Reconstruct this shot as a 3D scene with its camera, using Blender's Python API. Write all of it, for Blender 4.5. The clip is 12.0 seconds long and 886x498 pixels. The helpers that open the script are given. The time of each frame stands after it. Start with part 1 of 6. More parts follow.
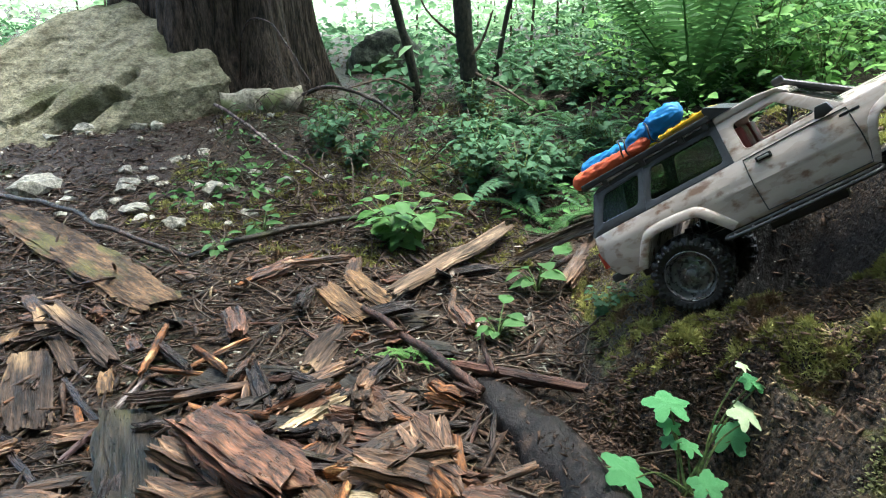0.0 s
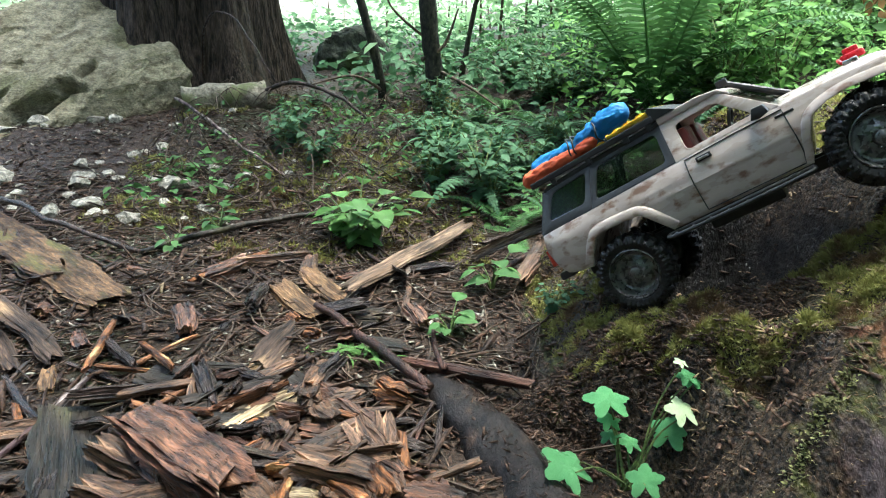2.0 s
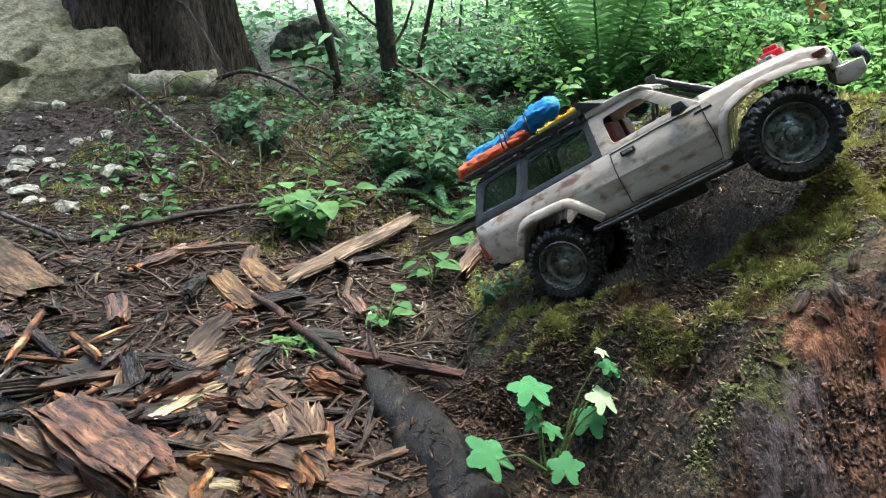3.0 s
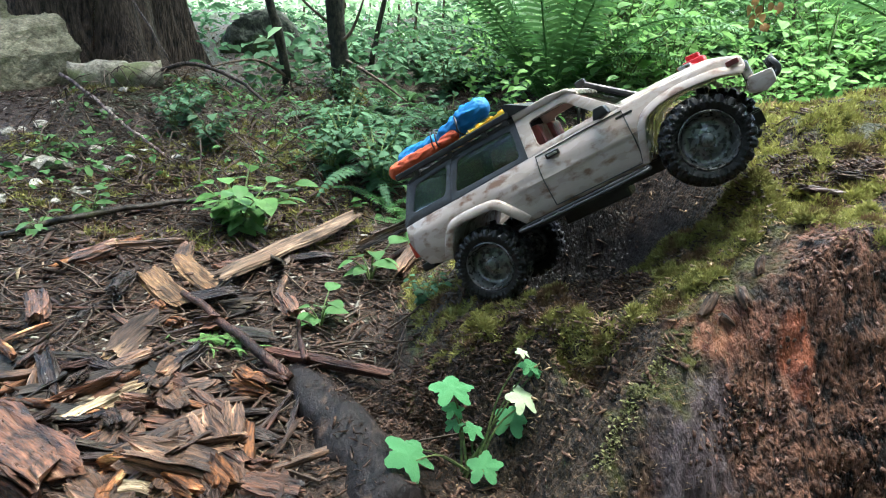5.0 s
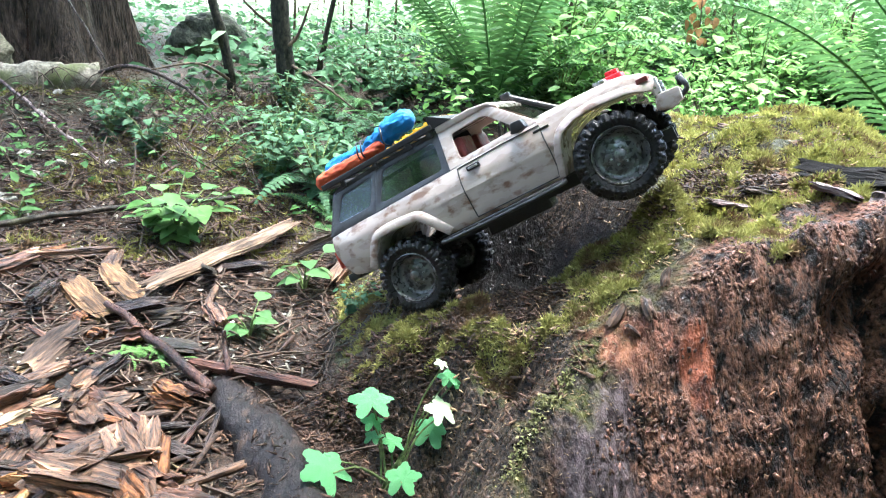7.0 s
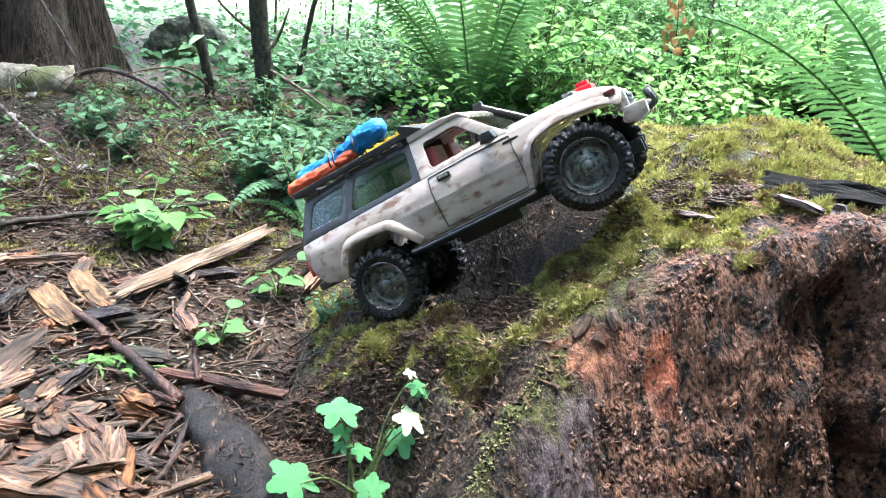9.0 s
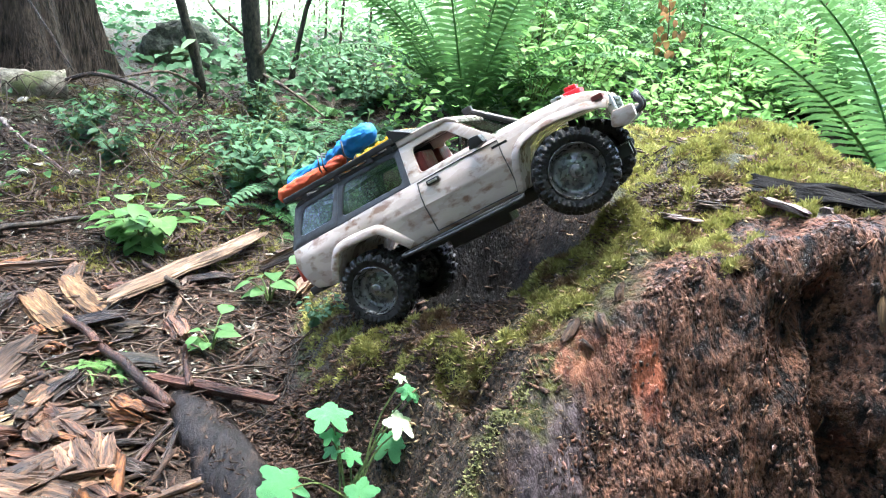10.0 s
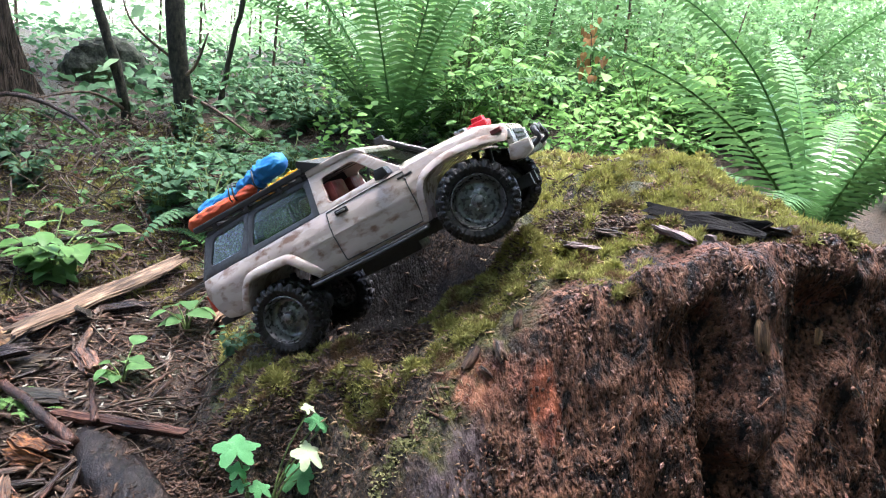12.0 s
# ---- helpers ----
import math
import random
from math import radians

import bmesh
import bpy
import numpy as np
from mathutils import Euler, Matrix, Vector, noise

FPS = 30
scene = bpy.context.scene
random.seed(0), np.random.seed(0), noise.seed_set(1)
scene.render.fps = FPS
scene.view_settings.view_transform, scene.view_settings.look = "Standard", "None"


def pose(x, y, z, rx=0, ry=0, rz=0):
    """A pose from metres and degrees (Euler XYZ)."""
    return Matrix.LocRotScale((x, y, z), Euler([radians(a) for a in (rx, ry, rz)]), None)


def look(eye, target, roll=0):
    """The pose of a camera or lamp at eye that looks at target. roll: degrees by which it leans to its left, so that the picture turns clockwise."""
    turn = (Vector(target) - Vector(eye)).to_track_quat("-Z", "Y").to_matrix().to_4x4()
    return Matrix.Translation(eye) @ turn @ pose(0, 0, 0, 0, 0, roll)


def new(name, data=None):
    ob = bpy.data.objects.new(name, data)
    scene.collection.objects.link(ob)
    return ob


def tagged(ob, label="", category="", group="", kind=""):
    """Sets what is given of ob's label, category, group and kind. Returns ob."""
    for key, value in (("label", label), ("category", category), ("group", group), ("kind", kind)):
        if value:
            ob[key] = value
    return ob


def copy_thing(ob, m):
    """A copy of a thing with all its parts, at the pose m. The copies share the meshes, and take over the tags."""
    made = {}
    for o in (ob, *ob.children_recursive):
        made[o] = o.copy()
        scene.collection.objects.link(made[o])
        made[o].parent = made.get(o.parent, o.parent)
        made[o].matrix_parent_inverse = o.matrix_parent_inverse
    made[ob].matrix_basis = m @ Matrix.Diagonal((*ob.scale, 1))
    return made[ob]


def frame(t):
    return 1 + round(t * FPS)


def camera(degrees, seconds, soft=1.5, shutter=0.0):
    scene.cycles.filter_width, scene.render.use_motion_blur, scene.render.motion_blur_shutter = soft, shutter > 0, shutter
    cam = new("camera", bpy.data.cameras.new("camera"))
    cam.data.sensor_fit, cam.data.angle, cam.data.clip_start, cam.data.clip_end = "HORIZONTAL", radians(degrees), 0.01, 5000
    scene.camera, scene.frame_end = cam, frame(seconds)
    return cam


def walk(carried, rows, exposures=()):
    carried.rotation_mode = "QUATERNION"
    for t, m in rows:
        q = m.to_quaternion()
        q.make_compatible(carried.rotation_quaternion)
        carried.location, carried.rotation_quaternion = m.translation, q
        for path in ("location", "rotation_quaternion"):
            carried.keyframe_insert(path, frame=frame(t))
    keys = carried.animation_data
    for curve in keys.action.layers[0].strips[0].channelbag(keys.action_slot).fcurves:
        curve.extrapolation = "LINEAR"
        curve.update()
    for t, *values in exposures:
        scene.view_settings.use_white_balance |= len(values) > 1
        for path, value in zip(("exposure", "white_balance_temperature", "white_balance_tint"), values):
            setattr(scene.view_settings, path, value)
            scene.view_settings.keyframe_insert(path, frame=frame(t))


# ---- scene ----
cam = camera(68.1, 12.0, 1.1)
METRES, EYE, TILT, LEAN, TURN = 0.28, 0.467, -17.0, 0.0, 0.0
ROWS = [
    (0.0, 0.0, 0.0, 0.0, 0.0, 0.0, -0.0),
    (0.5, 0.024, 0.0072, -0.0367, -0.63, -0.62, -0.39),
    (1.0, 0.0556, 0.0148, -0.0299, -1.23, -0.43, -0.56),
    (1.5, 0.0885, 0.0047, -0.0169, -1.86, -0.19, -0.59),
    (2.0, 0.1267, -0.0085, -0.0096, -2.32, -0.1, -0.42),
    (2.5, 0.2282, -0.0254, 0.0043, -4.01, -0.14, -0.75),
    (3.0, 0.3046, -0.0333, -0.0225, -5.18, -0.6, -0.86),
    (5.0, 0.4723, -0.0472, -0.0134, -8.55, -0.65, -1.66),
    (5.5, 0.5201, -0.0634, -0.0021, -9.63, -0.5, -1.84),
    (6.0, 0.5581, -0.0617, 0.0041, -9.95, -0.33, -2.07),
    (6.5, 0.5944, -0.0743, 0.0072, -10.71, -0.37, -1.72),
    (7.0, 0.6469, -0.0935, 0.0236, -12.03, -0.14, -1.77),
    (9.0, 0.7062, -0.1102, 0.0498, -13.48, 0.29, -1.98),
    (9.5, 0.7224, -0.1211, 0.0564, -13.76, 0.37, -1.97),
    (10.0, 0.7299, -0.1242, 0.0597, -13.88, 0.51, -1.71),
    (10.5, 0.7457, -0.1311, 0.0608, -14.44, 0.44, -1.38),
    (11.0, 0.7682, -0.1518, 0.0827, -15.28, 1.04, -1.26),
    (11.5, 0.8299, -0.1907, 0.1152, -16.86, 1.86, -0.87),
    (12.0, 0.8852, -0.2305, 0.1263, -18.58, 1.96, -0.86),
]
walk(cam, [(t, pose(0, 0, EYE, TILT, LEAN, TURN) @ pose(METRES * x, METRES * y, METRES * z, 90 + pitch, roll, yaw)) for t, x, y, z, yaw, pitch, roll in ROWS],
     [(0.0, 3.4, 6050, 2), (5.5, 3.6, 5900, 5), (6.4, 4.4, 5850, 8), (10.5, 4.3, 5900, 11), (12.0, 3.75, 6000, 18)])

# ---- light ----
world = bpy.data.worlds.new("world")
scene.world = world
world.use_nodes = True
sky = world.node_tree.nodes.new("ShaderNodeTexSky")
sky.sky_type, sky.sun_disc = "NISHITA", False
sky.sun_elevation, sky.sun_rotation = radians(82), radians(50)
sky.dust_density, sky.ozone_density = 4.0, 0.6
world.node_tree.nodes["Background"].inputs["Strength"].default_value = 0.11
world.node_tree.links.new(sky.outputs["Color"], world.node_tree.nodes["Background"].inputs["Color"])
sun = new("sun", bpy.data.lights.new("sun", "SUN"))
sun.data.energy, sun.data.angle, sun.data.color = 3.0, radians(30), (1.0, 0.97, 0.9)
sun.matrix_world = look((1.0, 0.8, 9.0), (0, 0, 0))

# ---- ground shape ----
def ease(a, b, v):
    """0 below a, 1 above b, smooth between."""
    k = min(1.0, max(0.0, (v - a) / (b - a)))
    return k * k * (3 - 2 * k)


def lerp_table(v, table):
    for (a, p), (b, q) in zip(table, table[1:]):
        if v <= b:
            return p + (q - p) * ease(a, b, v) if v > a else p
    return table[-1][1]


STUMP_TOP = ((0.18, -0.08), (0.245, 0.015), (0.30, 0.078), (0.344, 0.113), (0.395, 0.138), (0.433, 0.166), (0.474, 0.180), (0.515, 0.203), (0.55, 0.236), (0.604, 0.270), (0.63, 0.293), (0.66, 0.310), (0.76, 0.340), (0.82, 0.366), (0.94, 0.378), (1.05, 0.375), (1.18, 0.345), (1.38, 0.26), (1.7, 0.12), (2.2, -0.08), (2.5, -0.2))
STUMP_EDGE = ((0.25, 0.85), (0.30, 0.83), (0.344, 0.81), (0.40, 0.72), (0.44, 0.675), (0.50, 0.612), (0.55, 0.592), (0.60, 0.577), (0.67, 0.582), (0.75, 0.578), (0.82, 0.552), (0.9, 0.555), (1.5, 0.52))
MOSS_EDGE = ((0.25, 0.82), (0.36, 0.76), (0.44, 0.66), (0.50, 0.632), (0.55, 0.648), (0.60, 0.672), (0.63, 0.682), (0.66, 0.655), (0.76, 0.645), (0.86, 0.585), (0.95, 0.545), (1.5, 0.48))
STUMP_FALL = ((0.25, 1.0), (0.34, 1.15), (0.385, 1.1), (0.42, 0.65), (0.50, 1.1), (0.55, 1.4), (0.62, 2.0), (0.72, 2.3), (1.0, 2.6))


def soil(x, y):
    """The forest floor without its roughness: level by the camera, rising into the wood and to the right."""
    z = -0.05 + 0.125 * max(0.0, y - 0.8) - 0.085 * max(0.0, y - 4.0) - 0.04 * max(0.0, y - 12)
    z += 0.07 * ease(1.5, 2.5, y)
    z += 0.13 * ease(0.30, 0.9, x) * ease(1.0, 1.35, y)
    z += 0.10 * ease(0.8, 3.0, x) * ease(0.9, 2.0, y)
    return z


ROOTS = (((0.55, 0.605, 0.222), (0.457, 0.552, 0.150), (0.355, 0.455, 0.025), 0.052), ((0.46, 0.775, 0.172), (0.345, 0.812, 0.114), (0.235, 0.825, 0.0), 0.040))


def near_root(x, y):
    """How far a place lies from the black root."""
    (a, b, c, r), best = ROOTS[0], 9.0
    for p, q in ((a, b), (b, c)):
        dx, dy = q[0] - p[0], q[1] - p[1]
        t = min(1.0, max(0.0, ((x - p[0]) * dx + (y - p[1]) * dy) / (dx * dx + dy * dy)))
        best = min(best, math.hypot(x - p[0] - t * dx, y - p[1] - t * dy))
    return best


def root_ridge(x, y):
    """The backs of the two roots that run out from the stump."""
    best = -9.0
    for a, b, c, r in ROOTS:
        for p, q in ((a, b), (b, c)):
            dx, dy = q[0] - p[0], q[1] - p[1]
            t = min(1.0, max(0.0, ((x - p[0]) * dx + (y - p[1]) * dy) / (dx * dx + dy * dy)))
            d = math.hypot(x - p[0] - t * dx, y - p[1] - t * dy)
            if d < 2.2 * r:
                best = max(best, p[2] + t * (q[2] - p[2]) - 0.62 * d * d / r)
    return best


def mound(x, y):
    """The rotten stump: a mossy ramp that climbs to the right, a steep rotten face towards the camera."""
    return max(root_ridge(x, y), ramp_height(x, y))


def ramp_height(x, y):
    top, edge = lerp_table(x, STUMP_TOP), lerp_table(x, STUMP_EDGE)
    if y < edge:
        d = edge - y
        cleft = 0.05 * math.exp(-((x - 0.425 + 0.35 * (y - 0.66)) / 0.016) ** 2) * ease(0.0, 0.03, d) * ease(0.15, 0.10, d)
        return top - lerp_table(x, STUMP_FALL) * (math.hypot(d, 0.016) - 0.016) - cleft
    top += 0.062 * math.exp(-((x - 0.98) / 0.17) ** 2 - ((y - 0.92) / 0.12) ** 2)
    top += 0.038 * math.exp(-((x - 0.632) / 0.035) ** 2 - ((y - 0.735) / 0.04) ** 2)
    # the hollow behind the crest, under the truck
    pit = math.exp(-abs((x - 0.535) / 0.125) ** 6 - abs((y - 0.965) / 0.165) ** 6)
    top += (0.0 - top) * pit
    top += 0.085 * math.exp(-((x - 0.55) / 0.16) ** 2 - ((y - 1.20) / 0.06) ** 2)
    back = 1.23 + 0.25 * ease(0.5, 1.0, x)
    return top - 0.55 * max(0.0, y - back)


# ---- materials ----
def make_material(name, dark, light, scale=30.0, rough=0.75, bump=0.4, stretch=(1, 1, 1), patch=None, patch_scale=4.0, patch_at=0.55, patch_soft=0.045, vary=0.25, translucent=0.0, metal=0.0, wet=0.0, depth=0.004, spec=0.22, soft_edge=None, micro=None, mottle=0.0):
    """Two scales of noise between two colours, an optional third colour in patches, fine relief, and variation from piece to piece."""
    m = bpy.data.materials.new(name)
    m.use_nodes = True
    nt = m.node_tree
    n, link = nt.nodes, nt.links.new
    bsdf, out = n["Principled BSDF"], n["Material Output"]
    co, mp = n.new("ShaderNodeTexCoord"), n.new("ShaderNodeMapping")
    mp.inputs["Scale"].default_value = stretch
    link(co.outputs["Object"], mp.inputs["Vector"])
    fine, broad = n.new("ShaderNodeTexNoise"), n.new("ShaderNodeTexNoise")
    fine.inputs["Scale"].default_value, fine.inputs["Detail"].default_value, fine.inputs["Roughness"].default_value = scale, 8, 0.65
    broad.inputs["Scale"].default_value, broad.inputs["Detail"].default_value = patch_scale, 5
    link(mp.outputs["Vector"], fine.inputs["Vector"])
    grain = n.new("ShaderNodeMapping")
    grain.inputs["Scale"].default_value = [k ** 0.6 for k in stretch]
    link(co.outputs["Object"], grain.inputs["Vector"])
    link(grain.outputs["Vector"], broad.inputs["Vector"])
    ramp = n.new("ShaderNodeValToRGB")
    spread = soft_edge or (0.3 if translucent else 0.13)
    ramp.color_ramp.elements[0].position, ramp.color_ramp.elements[1].position = 0.5 - spread, 0.5 + spread
    ramp.color_ramp.elements[0].color, ramp.color_ramp.elements[1].color = (*dark, 1), (*light, 1)
    link(fine.outputs["Fac"], ramp.inputs["Fac"])
    colour = ramp.outputs["Color"]
    speck, speck_range = n.new("ShaderNodeTexNoise"), n.new("ShaderNodeMapRange")
    speck.inputs["Scale"].default_value, speck.inputs["Detail"].default_value = scale * 4.3, 3
    link(mp.outputs["Vector"], speck.inputs["Vector"])
    k = micro if micro is not None else (0.12 if translucent else 0.5)
    speck_range.inputs["From Min"].default_value, speck_range.inputs["From Max"].default_value = 0.32, 0.68
    speck_range.inputs["To Min"].default_value, speck_range.inputs["To Max"].default_value = 1 - k, 1 + k
    link(speck.outputs["Fac"], speck_range.inputs["Value"])
    if patch:
        edge = n.new("ShaderNodeMapRange")
        edge.inputs["From Min"].default_value, edge.inputs["From Max"].default_value = patch_at - patch_soft, patch_at + patch_soft
        link(broad.outputs["Fac"], edge.inputs["Value"])
        mix = n.new("ShaderNodeMix")
        mix.data_type = "RGBA"
        mix.inputs["B"].default_value = (*patch, 1)
        link(edge.outputs["Result"], mix.inputs["Factor"])
        link(colour, mix.inputs["A"])
        colour = mix.outputs["Result"]
    hsv = n.new("ShaderNodeHueSaturation")
    geo, info = n.new("ShaderNodeNewGeometry"), n.new("ShaderNodeObjectInfo")
    add, val = n.new("ShaderNodeMath"), n.new("ShaderNodeMapRange")
    link(geo.outputs["Random Per Island"], add.inputs[0])
    link(info.outputs["Random"], add.inputs[1])
    val.inputs["From Max"].default_value = 2.0
    val.inputs["To Min"].default_value, val.inputs["To Max"].default_value = 1 - vary, 1 + vary
    link(add.outputs[0], val.inputs["Value"])
    both = n.new("ShaderNodeMath")
    both.operation = "MULTIPLY"
    link(val.outputs["Result"], both.inputs[0])
    link(speck_range.outputs["Result"], both.inputs[1])
    value = both.outputs[0]
    if mottle:
        stain, depth_of, times = n.new("ShaderNodeTexNoise"), n.new("ShaderNodeMapRange"), n.new("ShaderNodeMath")
        stain.inputs["Scale"].default_value, stain.inputs["Detail"].default_value, stain.inputs["Roughness"].default_value = 24, 6, 0.7
        link(grain.outputs["Vector"], stain.inputs["Vector"])
        depth_of.inputs["From Min"].default_value, depth_of.inputs["From Max"].default_value = 0.40, 0.60
        depth_of.inputs["To Min"].default_value, depth_of.inputs["To Max"].default_value = 1 - mottle, 1 + 0.55 * mottle
        link(stain.outputs["Fac"], depth_of.inputs["Value"])
        times.operation = "MULTIPLY"
        link(value, times.inputs[0])
        link(depth_of.outputs["Result"], times.inputs[1])
        value = times.outputs[0]
    link(value, hsv.inputs["Value"])
    link(colour, hsv.inputs["Color"])
    link(hsv.outputs["Color"], bsdf.inputs["Base Color"])
    rr = n.new("ShaderNodeMapRange")
    rr.inputs["To Min"].default_value, rr.inputs["To Max"].default_value = max(0.05, rough - 0.18 - wet), min(1, rough + 0.15)
    rr.inputs["From Min"].default_value, rr.inputs["From Max"].default_value = 0.35, 0.6
    link(speck.outputs["Fac"] if not translucent else broad.outputs["Fac"], rr.inputs["Value"])
    link(rr.outputs["Result"], bsdf.inputs["Roughness"])
    bsdf.inputs["Metallic"].default_value = metal
    bsdf.inputs["Specular IOR Level"].default_value = 0.12 if translucent else spec
    if bump:
        b = n.new("ShaderNodeBump")
        b.inputs["Strength"].default_value, b.inputs["Distance"].default_value = bump, depth
        total = n.new("ShaderNodeMath")
        total.operation = "MULTIPLY_ADD"
        total.inputs[1].default_value = 0.35
        link(speck.outputs["Fac"], total.inputs[0])
        link(fine.outputs["Fac"], total.inputs[2])
        link(total.outputs[0], b.inputs["Height"])
        link(b.outputs["Normal"], bsdf.inputs["Normal"])
    if translucent:
        tr, ms = n.new("ShaderNodeBsdfTranslucent"), n.new("ShaderNodeMixShader")
        link(hsv.outputs["Color"], tr.inputs["Color"])
        ms.inputs[0].default_value = translucent
        link(bsdf.outputs[0], ms.inputs[1])
        link(tr.outputs[0], ms.inputs[2])
        link(ms.outputs[0], out.inputs["Surface"])
    return m


SOIL = make_material("soil", (0.004, 0.003, 0.002), (0.05, 0.032, 0.022), 95, 0.7, 0.9, patch=(0.022, 0.026, 0.008), patch_scale=2.6, patch_at=0.60, wet=0.2, depth=0.01)
LITTER = make_material("litter", (0.012, 0.007, 0.005), (0.105, 0.06, 0.038), 140, 0.65, 0.5, vary=0.7, wet=0.2)
TAN_LITTER = make_material("tan_litter", (0.04, 0.025, 0.015), (0.30, 0.21, 0.12), 140, 0.65, 0.4, vary=0.7)
ROT = make_material("rotten_wood", (0.008, 0.005, 0.004), (0.125, 0.063, 0.041), 130, 0.55, 0.6, patch=(0.20, 0.08, 0.045), patch_scale=9, patch_at=0.67, wet=0.2, depth=0.004, vary=0.8)
FLAKE = make_material("wood_flakes", (0.02, 0.010, 0.008), (0.26, 0.135, 0.105), 150, 0.42, 0.5, vary=0.9, wet=0.22, spec=0.5)
BOULDER = make_material("boulder_stone", (0.09, 0.080, 0.049), (0.235, 0.213, 0.14), 30, 0.9, 0.8, (1.0, 1.0, 1.6), patch=(0.10, 0.098, 0.052), patch_scale=5.0, patch_at=0.60, depth=0.012, micro=0.35)
COBBLE = make_material("cobble_stone", (0.10, 0.095, 0.075), (0.36, 0.33, 0.27), 70, 0.75, 0.5, vary=0.4, wet=0.1)
DARK_ROCK = make_material("dark_rock", (0.028, 0.031, 0.025), (0.105, 0.11, 0.085), 26, 0.85, 0.7, patch=(0.05, 0.075, 0.025), patch_scale=5)
BARK = make_material("cedar_bark", (0.008, 0.006, 0.004), (0.085, 0.062, 0.045), 60, 0.9, 1.0, (1, 1, 0.12), depth=0.03)
TWIG = make_material("twig_bark", (0.028, 0.020, 0.014), (0.135, 0.096, 0.068), 60, 0.7, 0.5, (1, 1, 0.4), vary=0.5)
SAPLING = make_material("sapling_bark", (0.005, 0.005, 0.004), (0.035, 0.033, 0.022), 90, 0.8, 0.7, (1, 1, 0.5))
MOSS = make_material("moss", (0.10, 0.105, 0.026), (0.47, 0.45, 0.155), 34, 0.9, 0.0, patch=(0.14, 0.09, 0.05), patch_scale=22, patch_at=0.55, vary=0.5, translucent=0.25)
MOSS_BRIGHT = make_material("bright_moss", (0.15, 0.16, 0.03), (0.56, 0.55, 0.17), 34, 0.9, 0.0, patch=(0.16, 0.12, 0.06), patch_scale=16, patch_at=0.60, vary=0.45, translucent=0.3)
LEAF = make_material("leaf", (0.038, 0.10, 0.03), (0.115, 0.215, 0.075), 9, 0.52, 0.2, vary=0.45, translucent=0.35, wet=0.15)
LEAF_COOL = make_material("leaf_cool", (0.03, 0.088, 0.042), (0.115, 0.205, 0.105), 14, 0.7, 0.2, vary=0.45, translucent=0.3, wet=0.15)
LEAF_BRIGHT = make_material("leaf_bright", (0.085, 0.205, 0.055), (0.24, 0.41, 0.13), 12, 0.55, 0.2, vary=0.35, translucent=0.45)
LEAF_MID = make_material("leaf_mid", (0.055, 0.14, 0.04), (0.15, 0.275, 0.085), 12, 0.45, 0.2, vary=0.45, translucent=0.35, wet=0.15)
LEAF_PALE = make_material("leaf_pale", (0.33, 0.43, 0.24), (0.50, 0.60, 0.38), 20, 0.5, 0.1, vary=0.15, translucent=0.3)
# pale bluish green: bright haze of the far wood, painted into its leaves
LEAF_HAZE = make_material("leaf_haze", (0.17, 0.32, 0.15), (0.40, 0.53, 0.33), 3, 0.6, 0.0, vary=0.6, translucent=0.5)
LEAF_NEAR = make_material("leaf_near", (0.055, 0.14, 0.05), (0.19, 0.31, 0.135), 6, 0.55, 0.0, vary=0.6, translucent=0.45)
FERN = make_material("fern_green", (0.026, 0.082, 0.026), (0.10, 0.20, 0.066), 14, 0.5, 0.2, vary=0.4, translucent=0.25, wet=0.1)
DEAD_LEAF = make_material("dead_leaf", (0.13, 0.065, 0.03), (0.34, 0.19, 0.085), 20, 0.7, 0.2, vary=0.4, translucent=0.25)
DEAD_DARK = make_material("dead_leaf_dark", (0.016, 0.010, 0.006), (0.09, 0.056, 0.036), 60, 0.6, 0.4, vary=0.7, wet=0.2)
SHRED = make_material("wood_shreds", (0.05, 0.022, 0.012), (0.26, 0.13, 0.075), 160, 0.7, 0.4, vary=0.7)
BLACK_LOG = make_material("black_log", (0.003, 0.0025, 0.0025), (0.017, 0.013, 0.012), 90, 0.6, 0.9, (1, 0.5, 0.5), patch=(0.055, 0.036, 0.026), patch_scale=26, patch_at=0.64, spec=0.18, wet=0.12)
LICHEN = make_material("lichen", (0.08, 0.082, 0.03), (0.20, 0.195, 0.085), 60, 0.9, 0.2, vary=0.4)
STEM = make_material("green_stem", (0.05, 0.09, 0.03), (0.14, 0.17, 0.06), 40, 0.6, 0.2)
